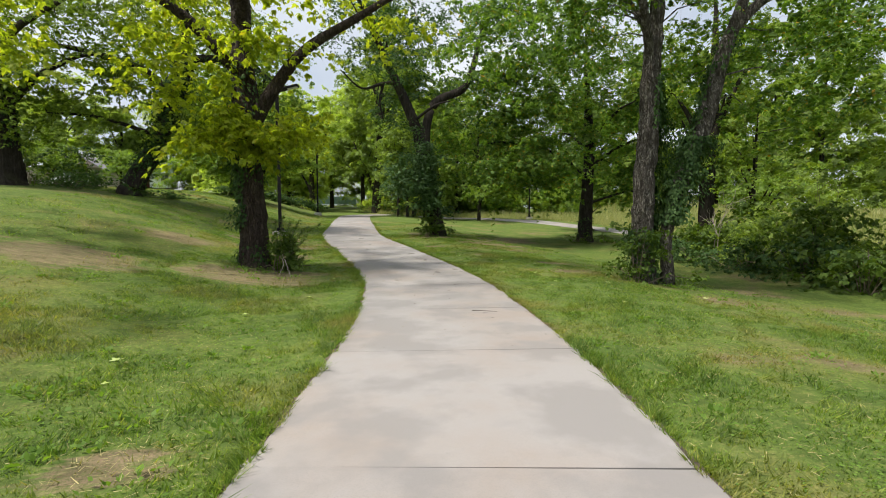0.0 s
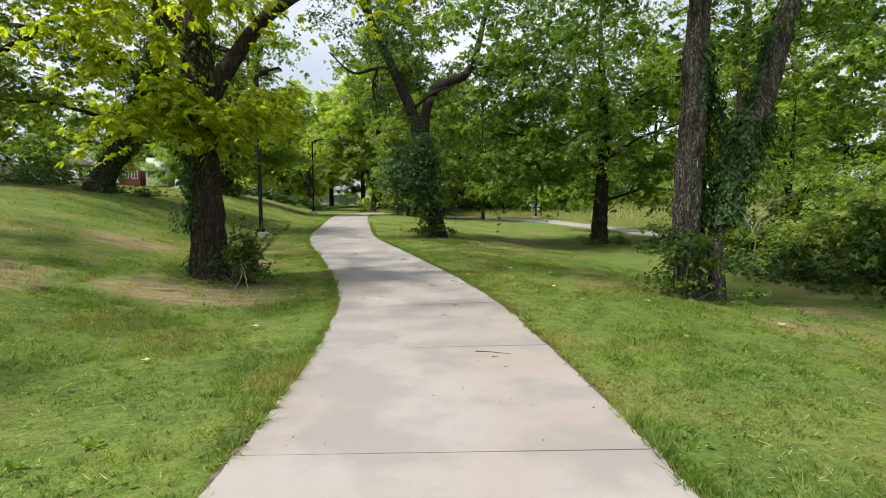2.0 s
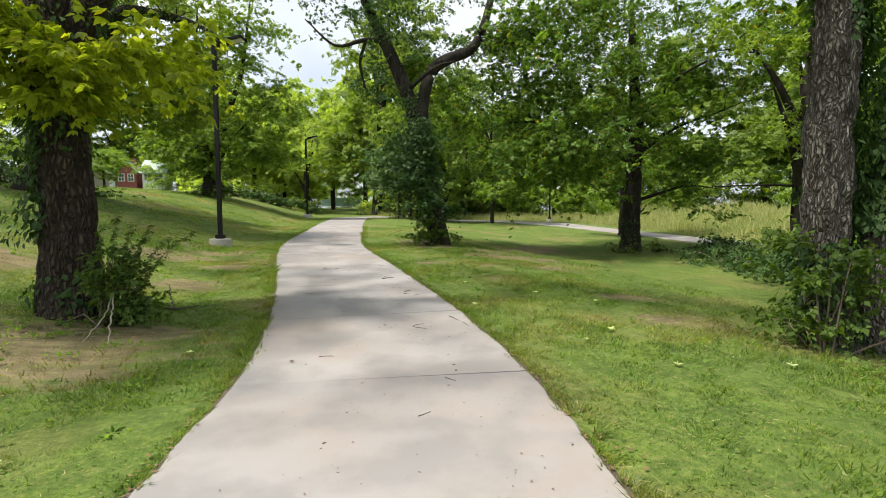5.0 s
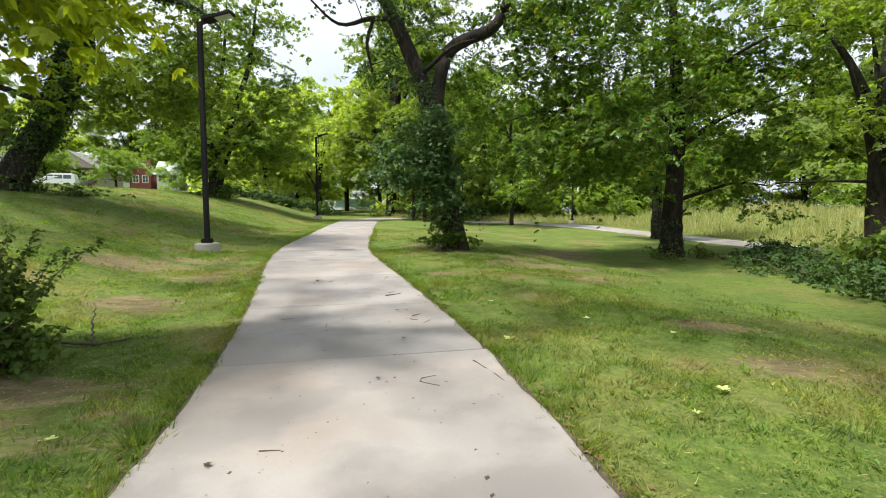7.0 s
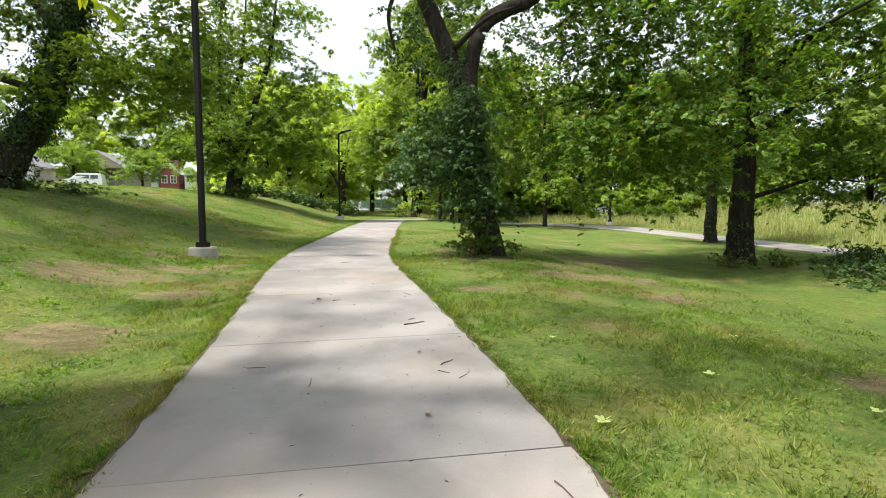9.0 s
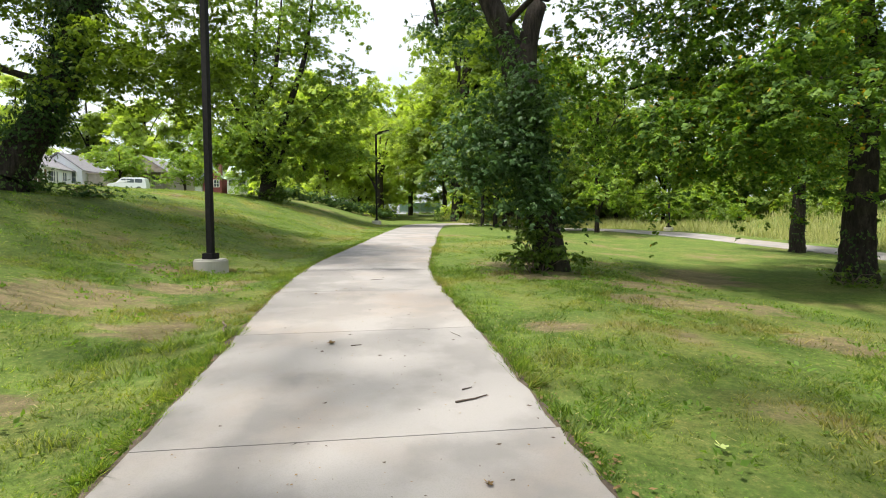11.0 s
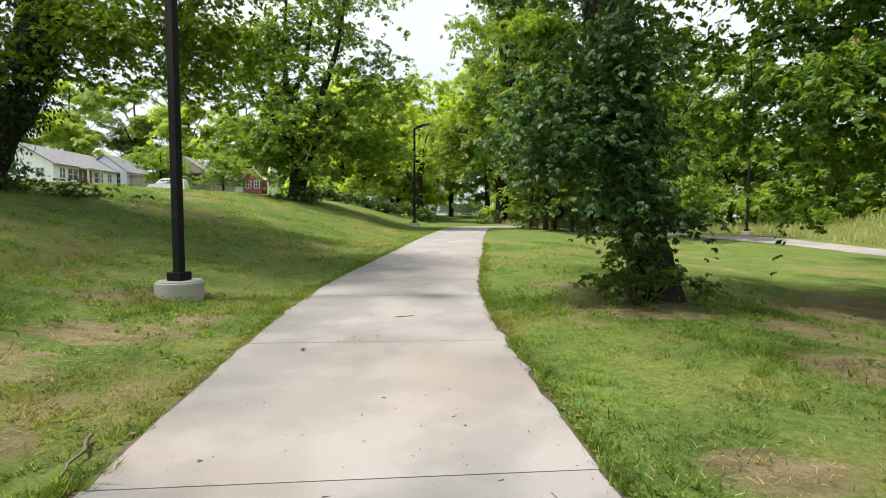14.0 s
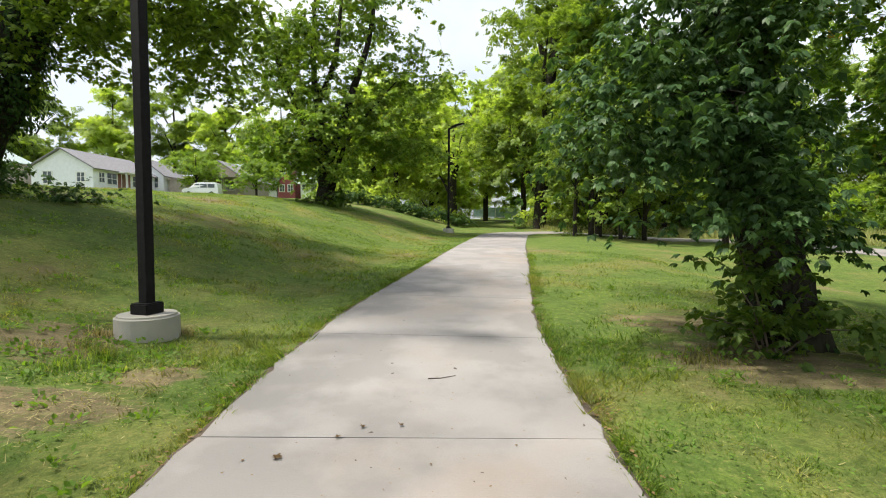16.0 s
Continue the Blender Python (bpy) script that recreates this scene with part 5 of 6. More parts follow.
def blades():
    rng = np.random.default_rng(77)
    X, Y, coarse = [], [], []
    for x0, x1, y0, y1, dens, wide in ((-3.5, 7.5, 1.4, 12, 1750, 1.0), (-2.5, 8.0, 12, 21, 1750, 1.0), (-7, 10.5, 3, 25, 240, 1.5), (-3, 9, 21, 32, 260, 1.5), (-11, 4, 25, 42, 240, 3.0)):
        n = int((x1 - x0) * (y1 - y0) * dens)
        X.append(rng.uniform(x0, x1, n))
        Y.append(rng.uniform(y0, y1, n))
        coarse.append(np.full(n, wide))
    # a fringe along both sides of the walk
    for k in (-1, 1):
        y = rng.uniform(0.5, 30, 26000)
        X.append(np.interp(y, CY, CX) + k * (1.27 + np.abs(rng.normal(0, 0.08, len(y)))))
        Y.append(y)
        coarse.append(np.ones(len(y)))
    wide = np.concatenate(coarse)
    x, y = np.concatenate(X), np.concatenate(Y)
    g = path_gap(x, y)
    keep = g > -0.03 - 0.035 * np.sin(y * 7.3 + 1.5 * np.sin(x)) * np.sin(y * 3.1)
    keep &= (np.sin(x * 5.1 + 2 * np.sin(y * 3.3)) * np.sin(y * 4.7 + 1.7 * np.sin(x * 2.9)) > -0.72)
    for sx, sy, sr in BARE:
        q = np.hypot((x - sx) / sr, (y - sy) * 1.35 / sr)
        keep &= (q > 0.68) | (rng.uniform(0, 1, len(x)) < 0.16)
    x, y, g, wide = x[keep], y[keep], g[keep], wide[keep]
    n = len(x)
    z = ground_z(x, y) - 0.012
    # blades of one tuft share their height and the way they lean
    cx = np.floor((x + 0.05 * np.sin(y * 23)) / 0.14).astype(np.int64)
    cy = np.floor((y + 0.05 * np.sin(x * 19)) / 0.14).astype(np.int64)
    hh = (cx * 73856093 ^ cy * 19349663) % 4096
    table = np.random.default_rng(6).normal(0, 1, (4096, 3))
    tuft = table[hh]
    h = rng.uniform(0.028, 0.066, n) * (1 + 0.5 * np.exp(-np.maximum(g, 0) / 0.12)) * (0.8 + 0.4 * np.sin(x * 1.7) * np.sin(y * 1.3)) * np.exp(0.28 * tuft[:, 2])
    a = rng.uniform(0, 6.283, n)
    w = rng.uniform(0.0026, 0.0062, n) * wide * np.where(rng.uniform(0, 1, n) < 0.25, 1.9, 1.0)
    s = np.stack([np.cos(a) * w, np.sin(a) * w, np.zeros(n)], -1)
    b = np.column_stack([x, y, z])
    tip = b + np.stack([rng.normal(0, 0.55, n) + 0.4 * tuft[:, 0], rng.normal(0, 0.55, n) + 0.4 * tuft[:, 1], np.ones(n)], -1) * h[:, None]
    ob = quads_object("lawn_grass", np.stack([b - s, b + s, tip], 1), 3, M_BLADE)
    tagged(ob, "short mown grass blades of the lawn", "grass", kind="stuff")


blades()


def weeds_and_straw():
    """Broad-leaved weeds in low clumps, and dry cut straw lying in the turf."""
    rng = np.random.default_rng(45)
    n = 300
    x, y = rng.uniform(-7, 10, n), rng.uniform(1.5, 26, n)
    # thicker round the lamp's footing, along the bank and by the trunks
    for cx, cy, sp, m in ((-0.6, 20.3, 0.55, 40), (-2.6, 17.5, 1.6, 60), (-1.6, 4.2, 1.2, 36), (-0.7, 11.7, 0.8, 30), (6.2, 20.4, 0.9, 30), (7.9, 8.9, 0.9, 30), (-3.4, 21.5, 1.4, 40)):
        x, y = np.append(x, rng.normal(cx, sp, m)), np.append(y, rng.normal(cy, sp, m))
    ok = (path_gap(x, y) > 0.12) & (np.hypot(x + 0.30, y - 20.79) > 0.42)
    x, y = x[ok], y[ok]
    per = 16
    r = np.repeat(rng.uniform(0.05, 0.15, len(x)), per)
    g = rng.normal(0, 0.6, (len(x) * per, 2)) * r[:, None]
    px, py = np.repeat(x, per) + g[:, 0], np.repeat(y, per) + g[:, 1]
    pos = np.column_stack([px, py, ground_z(px, py) + 0.01 + rng.uniform(0.01, 0.35, len(px)) * r])
    out = unit(np.column_stack([g, 0.5 * r]))
    tagged(quads_object("weeds", leaves(rng, pos, 0.052, -0.1, out), 4, M_CLOVER), "low broad-leaved green weeds in the lawn", "weeds", kind="stuff")
    # clover and plantain leaves among the grass, thick in places
    n = 52000
    x, y = rng.uniform(-5, 9, n), 1.4 + 20 * rng.uniform(0, 1, n) ** 1.4
    dense = np.sin(x * 2.3 + 1.7 * np.sin(y * 1.4)) * np.sin(y * 1.9 + 1.3 * np.sin(x * 1.1 + 2))
    ok = (path_gap(x, y) > 0.03) & (dense + rng.uniform(-0.9, 0.9, n) > 0.0)
    for sx, sy, sr in BARE:
        ok &= np.hypot((x - sx) / sr, (y - sy) * 1.35 / sr) > 0.7
    x, y = x[ok], y[ok]
    n = len(x)
    pos = np.column_stack([x, y, ground_z(x, y) + rng.uniform(0.012, 0.040, n)])
    tagged(quads_object("clover", leaves(rng, pos, 0.025, -0.05), 4, M_CLOVER), "small round clover leaves among the grass", "clover", kind="stuff")
    n = 17000
    x, y = rng.uniform(-6, 9.5, n), 1.3 + 23 * rng.uniform(0, 1, n) ** 1.5
    extra = [(rng.normal(sx, 0.5 * sr, 420), rng.normal(sy, 0.4 * sr, 420)) for sx, sy, sr in BARE]
    x, y = np.concatenate([x] + [e[0] for e in extra]), np.concatenate([y] + [e[1] for e in extra])
    patch = np.sin(x * 1.3 + 1.1 * np.sin(y * 0.8)) * np.sin(y * 1.1 + 1.4 * np.sin(x * 0.6))
    ok = (path_gap(x, y) > 0.0) & (patch + rng.uniform(-0.7, 0.7, len(x)) > -0.1)
    x, y = x[ok], y[ok]
    n = len(x)
    a, L, w = rng.uniform(0, 6.283, n), rng.uniform(0.025, 0.07, n), rng.uniform(0.0013, 0.0026, n)
    d = np.stack([np.cos(a), np.sin(a), rng.uniform(-0.1, 0.35, n)], -1) * L[:, None]
    s = np.stack([-np.sin(a), np.cos(a), rng.uniform(-0.5, 0.5, n)], -1) * w[:, None]
    b = np.column_stack([x, y, ground_z(x, y) + rng.uniform(0.012, 0.045, n)])
    tagged(quads_object("straw", np.stack([b - s, b + s, b + d + 0.4 * s, b + d - 0.4 * s], 1), 4, M_STRAW), "dry cut straw lying in the lawn", "straw", kind="stuff")


weeds_and_straw()


def grass_tuft(x, y, h, r, n, label, mat, seed):
    """Uncut grass: long blades arching out of one clump."""
    rng = np.random.default_rng(seed)
    a = rng.uniform(0, 6.283, n)
    d = np.stack([np.cos(a), np.sin(a), 0 * a], -1)
    px = np.column_stack([rng.normal(0, 0.45 * r, n), rng.normal(0, 0.35 * r, n)])
    b = np.column_stack([px, ground_z(x + px[:, 0], y + px[:, 1]) - gz(x, y) - 0.01])
    hh = (h * rng.uniform(0.45, 1.0, n))[:, None]
    s = np.stack([-np.sin(a), np.cos(a), 0 * a], -1) * rng.uniform(0.0025, 0.005, n)[:, None]
    mid = b + d * hh * 0.22 + np.array([0, 0, 0.65]) * hh
    tip = b + d * hh * rng.uniform(0.4, 0.9, n)[:, None] + np.array([0, 0, 0.85]) * hh
    v = np.stack([b - s, b + s, mid + 0.8 * s, tip, mid - 0.8 * s], 1).reshape(-1, 3)
    i = (np.arange(n) * 5)[:, None]
    f = np.concatenate([i + np.array([0, 1, 2]), i + np.array([0, 2, 4]), i + np.array([4, 2, 3])])
    ob = indexed_object("grass_tuft", v, f, mat)
    ob.location = (x, y, gz(x, y))
    tagged(ob, label, "grass", "uncut grass tufts", kind="stuff")


for k, (x, y, h, r, n) in enumerate([(-0.22, 20.05, 0.17, 0.22, 240), (-0.50, 20.2, 0.14, 0.2, 160), (-0.35, 19.75, 0.12, 0.25, 160), (0.05, 20.35, 0.10, 0.2, 110), (1.05, 14.1, 0.11, 0.22, 130), (4.25, 17.6, 0.10, 0.2, 110), (5.1, 20.3, 0.14, 0.3, 140)]):
    grass_tuft(x, y, h, r, n, "tuft of uncut green grass in the lawn", M_BLADE, 500 + k)
for k, (x, y, h, r, n) in enumerate([(0.02, 20.95, 0.13, 0.14, 120), (-0.62, 20.55, 0.12, 0.16, 120), (-0.85, 20.0, 0.09, 0.25, 110)]):
    grass_tuft(x, y, h, r, n, "tuft of dry grass beside a lamp footing", M_STRAW, 520 + k)


# ---- houses across the top of the bank ----
M_SIDING = plain("white_siding", (0.83, 0.85, 0.89), 0.6, 0, 0.04, 3)
M_ROOF = plain("grey_shingle", (0.20, 0.195, 0.21), 0.9, 0, 0.2, 5)
M_ROOF_PALE = plain("pale_green_metal_roof", (0.34, 0.41, 0.39), 0.5, 0, 0.06, 3)
M_TAN = plain("weathered_tan_siding", (0.36, 0.32, 0.28), 0.8, 0, 0.12, 3)
M_RED = plain("red_brick_paint", (0.27, 0.075, 0.08), 0.8, 0, 0.15, 8)
M_BRICK = plain("brown_brick", (0.22, 0.10, 0.075), 0.85, 0, 0.3, 9)
M_GLASS = plain("dark_window_glass", (0.10, 0.12, 0.14), 0.12, 0, 0.2, 2)
M_TRIM = plain("white_trim", (0.80, 0.80, 0.78), 0.5, 0, 0.04, 4)
M_DOOR = plain("brown_door", (0.20, 0.11, 0.07), 0.6, 0, 0.15, 5)
M_VAN = plain("white_car_paint", (0.80, 0.81, 0.83), 0.25, 0, 0.02, 2)
M_RUBBER = plain("black_rubber", (0.02, 0.02, 0.02), 0.8)
M_STEEL = plain("wheel_metal", (0.45, 0.45, 0.46), 0.35, 0.8)
M_SCREEN = plain("blue_windscreen_mesh", (0.24, 0.35, 0.38), 0.8, 0, 0.2, 2)
M_TWIG = plain("fallen_twig", (0.075, 0.055, 0.045), 0.9)
M_DEADLEAF = leafy("dry_leaf", (0.13, 0.085, 0.045), (0.26, 0.17, 0.08), None, 0.1, 0.7)
M_PALELEAF = leafy("pale_fallen_leaf", (0.50, 0.58, 0.30), (0.68, 0.70, 0.42), None, 0.2, 0.6)
M_SOIL = plain("damp_soil", (0.085, 0.063, 0.045), 0.95, 0, 0.45, 14)


def house(x, y, w, l, eave, ridge, along_y, wall, roof, label, openings, z=None):
    """A gabled one-storey house. (x, y): its low corner; openings: (side, along, width, sill, head, kind) on the side facing -y ('s') or +x ('e')."""
    z = min(gz(x, y), gz(x + w, y), gz(x + w, y + l)) if z is None else z
    root = tagged(new("house"), label, "house", "houses above the lawn")
    root.location = (x, y, z)
    bm = bmesh.new()
    e, r = eave, ridge
    if along_y:
        prof = [(0, -0.5), (w, -0.5), (w, e), (w / 2, r), (0, e)]
        a = [bm.verts.new((p, 0, q)) for p, q in prof]
        b = [bm.verts.new((p, l, q)) for p, q in prof]
    else:
        prof = [(0, -0.5), (l, -0.5), (l, e), (l / 2, r), (0, e)]
        a = [bm.verts.new((0, p, q)) for p, q in prof]
        b = [bm.verts.new((w, p, q)) for p, q in prof]
    bm.faces.new(a)
    bm.faces.new(b[::-1])
    for i in range(5):
        bm.faces.new((a[i], b[i], b[(i + 1) % 5], a[(i + 1) % 5]))
    bmesh.ops.recalc_face_normals(bm, faces=bm.faces)
    body = part("wall", bm, wall, root)
    span, run = (w, l) if along_y else (l, w)
    pitch = math.atan2(r - e, span / 2)
    slope = math.hypot(span / 2, r - e) + 0.45
    for sg in (-1, 1):
        bm = bmesh.new()
        box(bm, (-0.35, -0.02, 0.02), (run + 0.35, slope, 0.14), 0.01)
        p = part("roof", bm, roof, root)
        if along_y:
            p.matrix_basis = Matrix.Translation((w / 2, 0, r)) @ Matrix.Rotation(radians(90), 4, "Z") @ (Matrix.Rotation(-pitch, 4, "X") if sg > 0 else Matrix.Translation((run, 0, 0)) @ Matrix.Rotation(radians(180), 4, "Z") @ Matrix.Rotation(-pitch, 4, "X"))
        else:
            p.matrix_basis = Matrix.Translation((0, l / 2, r)) @ (Matrix.Rotation(-pitch, 4, "X") if sg > 0 else Matrix.Translation((run, 0, 0)) @ Matrix.Rotation(radians(180), 4, "Z") @ Matrix.Rotation(-pitch, 4, "X"))
    for side, at, ow, lo, hi, kind in openings:
        bm = bmesh.new()
        t = 0.10
        for q0, q1, h0, h1 in ((-t, 0, lo - t, hi + t), (ow, ow + t, lo - t, hi + t), (0, ow, hi, hi + t), (0, ow, lo - t, lo)):
            if side == "s":
                box(bm, (at + q0, -0.07, h0), (at + q1, 0.03, h1))
            else:
                box(bm, (w - 0.03, at + q0, h0), (w + 0.07, at + q1, h1))
        if kind == "window":
            m = at + ow / 2
            if side == "s":
                box(bm, (m - 0.03, -0.05, lo), (m + 0.03, 0.02, hi))
                box(bm, (at, -0.048, (lo + hi) / 2 - 0.025), (at + ow, 0.02, (lo + hi) / 2 + 0.025))
            else:
                box(bm, (w - 0.02, m - 0.03, lo), (w + 0.05, m + 0.03, hi))
                box(bm, (w - 0.02, at, (lo + hi) / 2 - 0.025), (w + 0.048, at + ow, (lo + hi) / 2 + 0.025))
        fr = part("window_frame" if kind == "window" else "door_frame", bm, M_TRIM, root)
        bm = bmesh.new()
        if side == "s":
            box(bm, (at, -0.02, lo), (at + ow, 0.01, hi))
        else:
            box(bm, (w - 0.01, at, lo), (w + 0.02, at + ow, hi))
        part("pane" if kind == "window" else "door", bm, M_GLASS if kind == "window" else M_DOOR, root)
    return root


W, DR = "window", "door"
h1 = house(-41.5, 66.1, 6.6, 10.4, 2.35, 4.25, True, M_SIDING, M_ROOF, "white one-storey house with grey shingle gable roof",
           [("s", 1.3, 0.9, 0.7, 1.9, W), ("s", 4.9, 0.8, 0.9, 1.8, W), ("e", 0.8, 0.8, 0.9, 1.9, W), ("e", 2.0, 1.5, 0.8, 1.95, W), ("e", 4.3, 0.95, 0.15, 2.05, DR), ("e", 6.2, 1.5, 0.8, 1.95, W), ("e", 8.6, 0.7, 1.0, 1.95, W)], 4.8)
bm = bmesh.new()
box(bm, (6.62, 3.5, -0.5), (7.8, 5.8, 0.15), 0.02)
for px in (3.55, 5.6):
    box(bm, (7.6, px, 0.15), (7.72, px + 0.12, 2.1))
box(bm, (6.62, 3.3, 2.1), (7.9, 6.0, 2.22), 0.02)
part("porch", bm, M_TRIM, h1)
bm = bmesh.new()
box(bm, (6.605, 3.7, 0.0), (6.66, 4.2, 2.05), 0.01)
part("brick_facing", bm, M_BRICK, h1, "brown brick beside the front door")
bm = bmesh.new()
box(bm, (6.605, 5.35, 0.0), (6.66, 5.75, 2.05), 0.01)
part("brick_facing", bm, M_BRICK, h1, "brown brick beside the front door")
h4 = house(-38.8, 76.6, 5.0, 4.6, 2.3, 4.2, True, M_SIDING, M_ROOF, "small white wing house with low gable roof", [("s", 3.1, 1.2, 0.75, 1.9, W), ("e", 1.0, 1.2, 0.9, 1.9, W)], 5.05)
bm = bmesh.new()
box(bm, (5.3, 0.6, -0.4), (8.3, 4.0, 1.75), 0.03)
box(bm, (5.15, 0.4, 1.75), (8.5, 4.2, 1.9), 0.02)
part("shed", bm, M_TAN, h4, "low grey lean-to")
h2 = house(-29.8, 76.0, 6.4, 8.0, 2.2, 4.3, True, M_TAN, M_ROOF, "weathered tan house with steep gable and porch", [("s", 0.9, 1.0, 0.8, 1.9, W), ("s", 4.2, 1.0, 0.8, 1.9, W), ("s", 2.7, 0.85, 0.1, 1.95, DR)], 4.7)
bm = bmesh.new()
box(bm, (0, -2.0, -0.6), (6.4, -0.02, 0.2), 0.02)
for k in range(5):
    box(bm, (0.1 + k * 1.5, -1.9, 0.2), (0.23 + k * 1.5, -1.77, 2.15))
box(bm, (-0.2, -2.2, 2.15), (6.6, -0.02, 2.3), 0.02)
for k in range(26):
    box(bm, (0.15 + k * 0.24, -1.86, 0.2), (0.2 + k * 0.24, -1.8, 0.95))
box(bm, (0.1, -1.88, 0.95), (6.3, -1.78, 1.02))
part("porch", bm, M_TAN, h2)
h3 = house(-25.0, 92.0, 2.7, 5.0, 2.1, 3.5, True, M_RED, M_ROOF_PALE, "red house front with white window trim", [("s", 0.3, 0.7, 0.6, 1.6, W), ("s", 1.6, 0.7, 0.6, 1.6, W)], 5.7)
bm = bmesh.new()
box(bm, (2.0, 0.4, 2.2), (2.6, 1.0, 4.1), 0.03)
part("chimney", bm, M_BRICK, h3, "red brick chimney")
house(-21.6, 92.4, 3.2, 5.0, 2.1, 4.1, False, M_SIDING, M_ROOF_PALE, "white house with pale green metal roof", [("s", 0.3, 0.9, 0.9, 1.8, W), ("s", 1.7, 1.1, 0.8, 1.8, W)], 5.6)
house(-28.6, 92.6, 3.2, 4.5, 2.5, 3.7, False, M_SIDING, M_ROOF, "low white house front with a dark doorway", [("s", 0.9, 0.9, 0.1, 2.0, DR), ("s", 2.2, 0.6, 0.8, 1.9, W)], 5.7)
house(-54.0, 64.0, 7.4, 8.0, 2.5, 4.3, True, M_TAN, M_ROOF_PALE, "pale house half hidden by trees", [("e", 2.0, 1.6, 0.9, 2.0, W), ("s", 4.6, 1.2, 0.8, 1.9, W)], 5.6)


def van(x, y, turn):
    """A parked white van: body, glass, wheels, lamps."""
    root = tagged(new("van"), "parked white van with dark side windows", "car")
    root.matrix_world = pose(x, y, gz(x, y), 0, 0, turn)
    prof = [(-2.35, 0.35), (-2.38, 0.75), (-2.2, 0.98), (-1.35, 1.12), (-0.7, 1.68), (-0.4, 1.78), (1.9, 1.80), (2.15, 1.70), (2.3, 1.05), (2.34, 0.40)]
    bm = bmesh.new()
    a = [bm.verts.new((p, -0.88 + (0.10 if q > 1.2 else 0), q)) for p, q in prof]
    b = [bm.verts.new((p, 0.88 - (0.10 if q > 1.2 else 0), q)) for p, q in prof]
    bm.faces.new(a)
    bm.faces.new(b[::-1])
    for i in range(len(prof)):
        bm.faces.new((a[i], b[i], b[(i + 1) % len(prof)], a[(i + 1) % len(prof)]))
    bmesh.ops.recalc_face_normals(bm, faces=bm.faces)
    bmesh.ops.bevel(bm, geom=bm.edges[:], offset=0.04, segments=2, affect="EDGES")
    part("body", bm, M_VAN, root)
    for sy in (-1, 1):
        for x0, x1, s0 in ((-0.95, -0.12, 0.32), (-0.05, 0.85, 0.02), (0.95, 1.85, 0.02)):
            bm = bmesh.new()
            q = [(x0, 1.14), (x1, 1.14), (x1, 1.6), (x0 + s0, 1.6)]
            a = [bm.verts.new((px, sy * 0.83, pz)) for px, pz in q]
            b = [bm.verts.new((px, sy * 0.80, pz)) for px, pz in q]
            for f in (a, b[::-1]):
                bm.faces.new(f)
            for i in range(4):
                bm.faces.new((a[i], b[i], b[(i + 1) % 4], a[(i + 1) % 4]))
            for v in bm.verts:
                v.co.y += sy * (0.012 if v.co.z < 1.3 else -0.0)
            part("side_window", bm, M_GLASS, root)
        for wx in (-1.45, 1.45):
            bm = bmesh.new()
            bmesh.ops.create_cone(bm, cap_ends=True, segments=24, radius1=0.34, radius2=0.34, depth=0.2, matrix=Matrix.Translation((wx, sy * 0.80, 0.34)) @ Matrix.Rotation(radians(90), 4, "X"))
            wh = part("wheel", bm, M_RUBBER, root)
            bm = bmesh.new()
            bmesh.ops.create_cone(bm, cap_ends=True, segments=20, radius1=0.2, radius2=0.2, depth=0.215, matrix=Matrix.Translation((wx, sy * 0.80, 0.34)) @ Matrix.Rotation(radians(90), 4, "X"))
            part("rim", bm, M_STEEL, wh)
        bm = bmesh.new()
        box(bm, (-2.4, sy * 0.62 - 0.14, 0.72), (-2.33, sy * 0.62 + 0.14, 0.88), 0.02)
        part("headlight", bm, M_LENS, root)
    return root


van(-23.5, 66.3, 8).scale = (0.76, 0.8, 0.84)


# ---- court fence beyond the lawn ----
def court_fence(x, y, w):
    root = tagged(new("court_fence"), "wire court fence hung with a faded blue windscreen", "fence")
    root.location = (x, y, gz(x, y))
    n = int(w / 2.5)
    for k in range(n + 1):
        bm = bmesh.new()
        bmesh.ops.create_cone(bm, cap_ends=True, segments=8, radius1=0.04, radius2=0.04, depth=3.0, matrix=Matrix.Translation((k * w / n, 0, 1.4)))
        part("post", bm, M_STEEL, root)
    for h in (0.25, 2.85):
        bm = bmesh.new()
        bmesh.ops.create_cone(bm, cap_ends=True, segments=8, radius1=0.03, radius2=0.03, depth=w, matrix=Matrix.Translation((w / 2, 0, h)) @ Matrix.Rotation(radians(90), 4, "Y"))
        part("rail", bm, M_STEEL, root)
    for k in range(n):
        bm = bmesh.new()
        box(bm, (k * w / n + 0.05, -0.06, 0.35 + 0.02 * (k % 2)), ((k + 1) * w / n - 0.05, -0.05, 1.75))
        part("windscreen", bm, M_SCREEN, root)


court_fence(5.4, 90.0, 6.5)


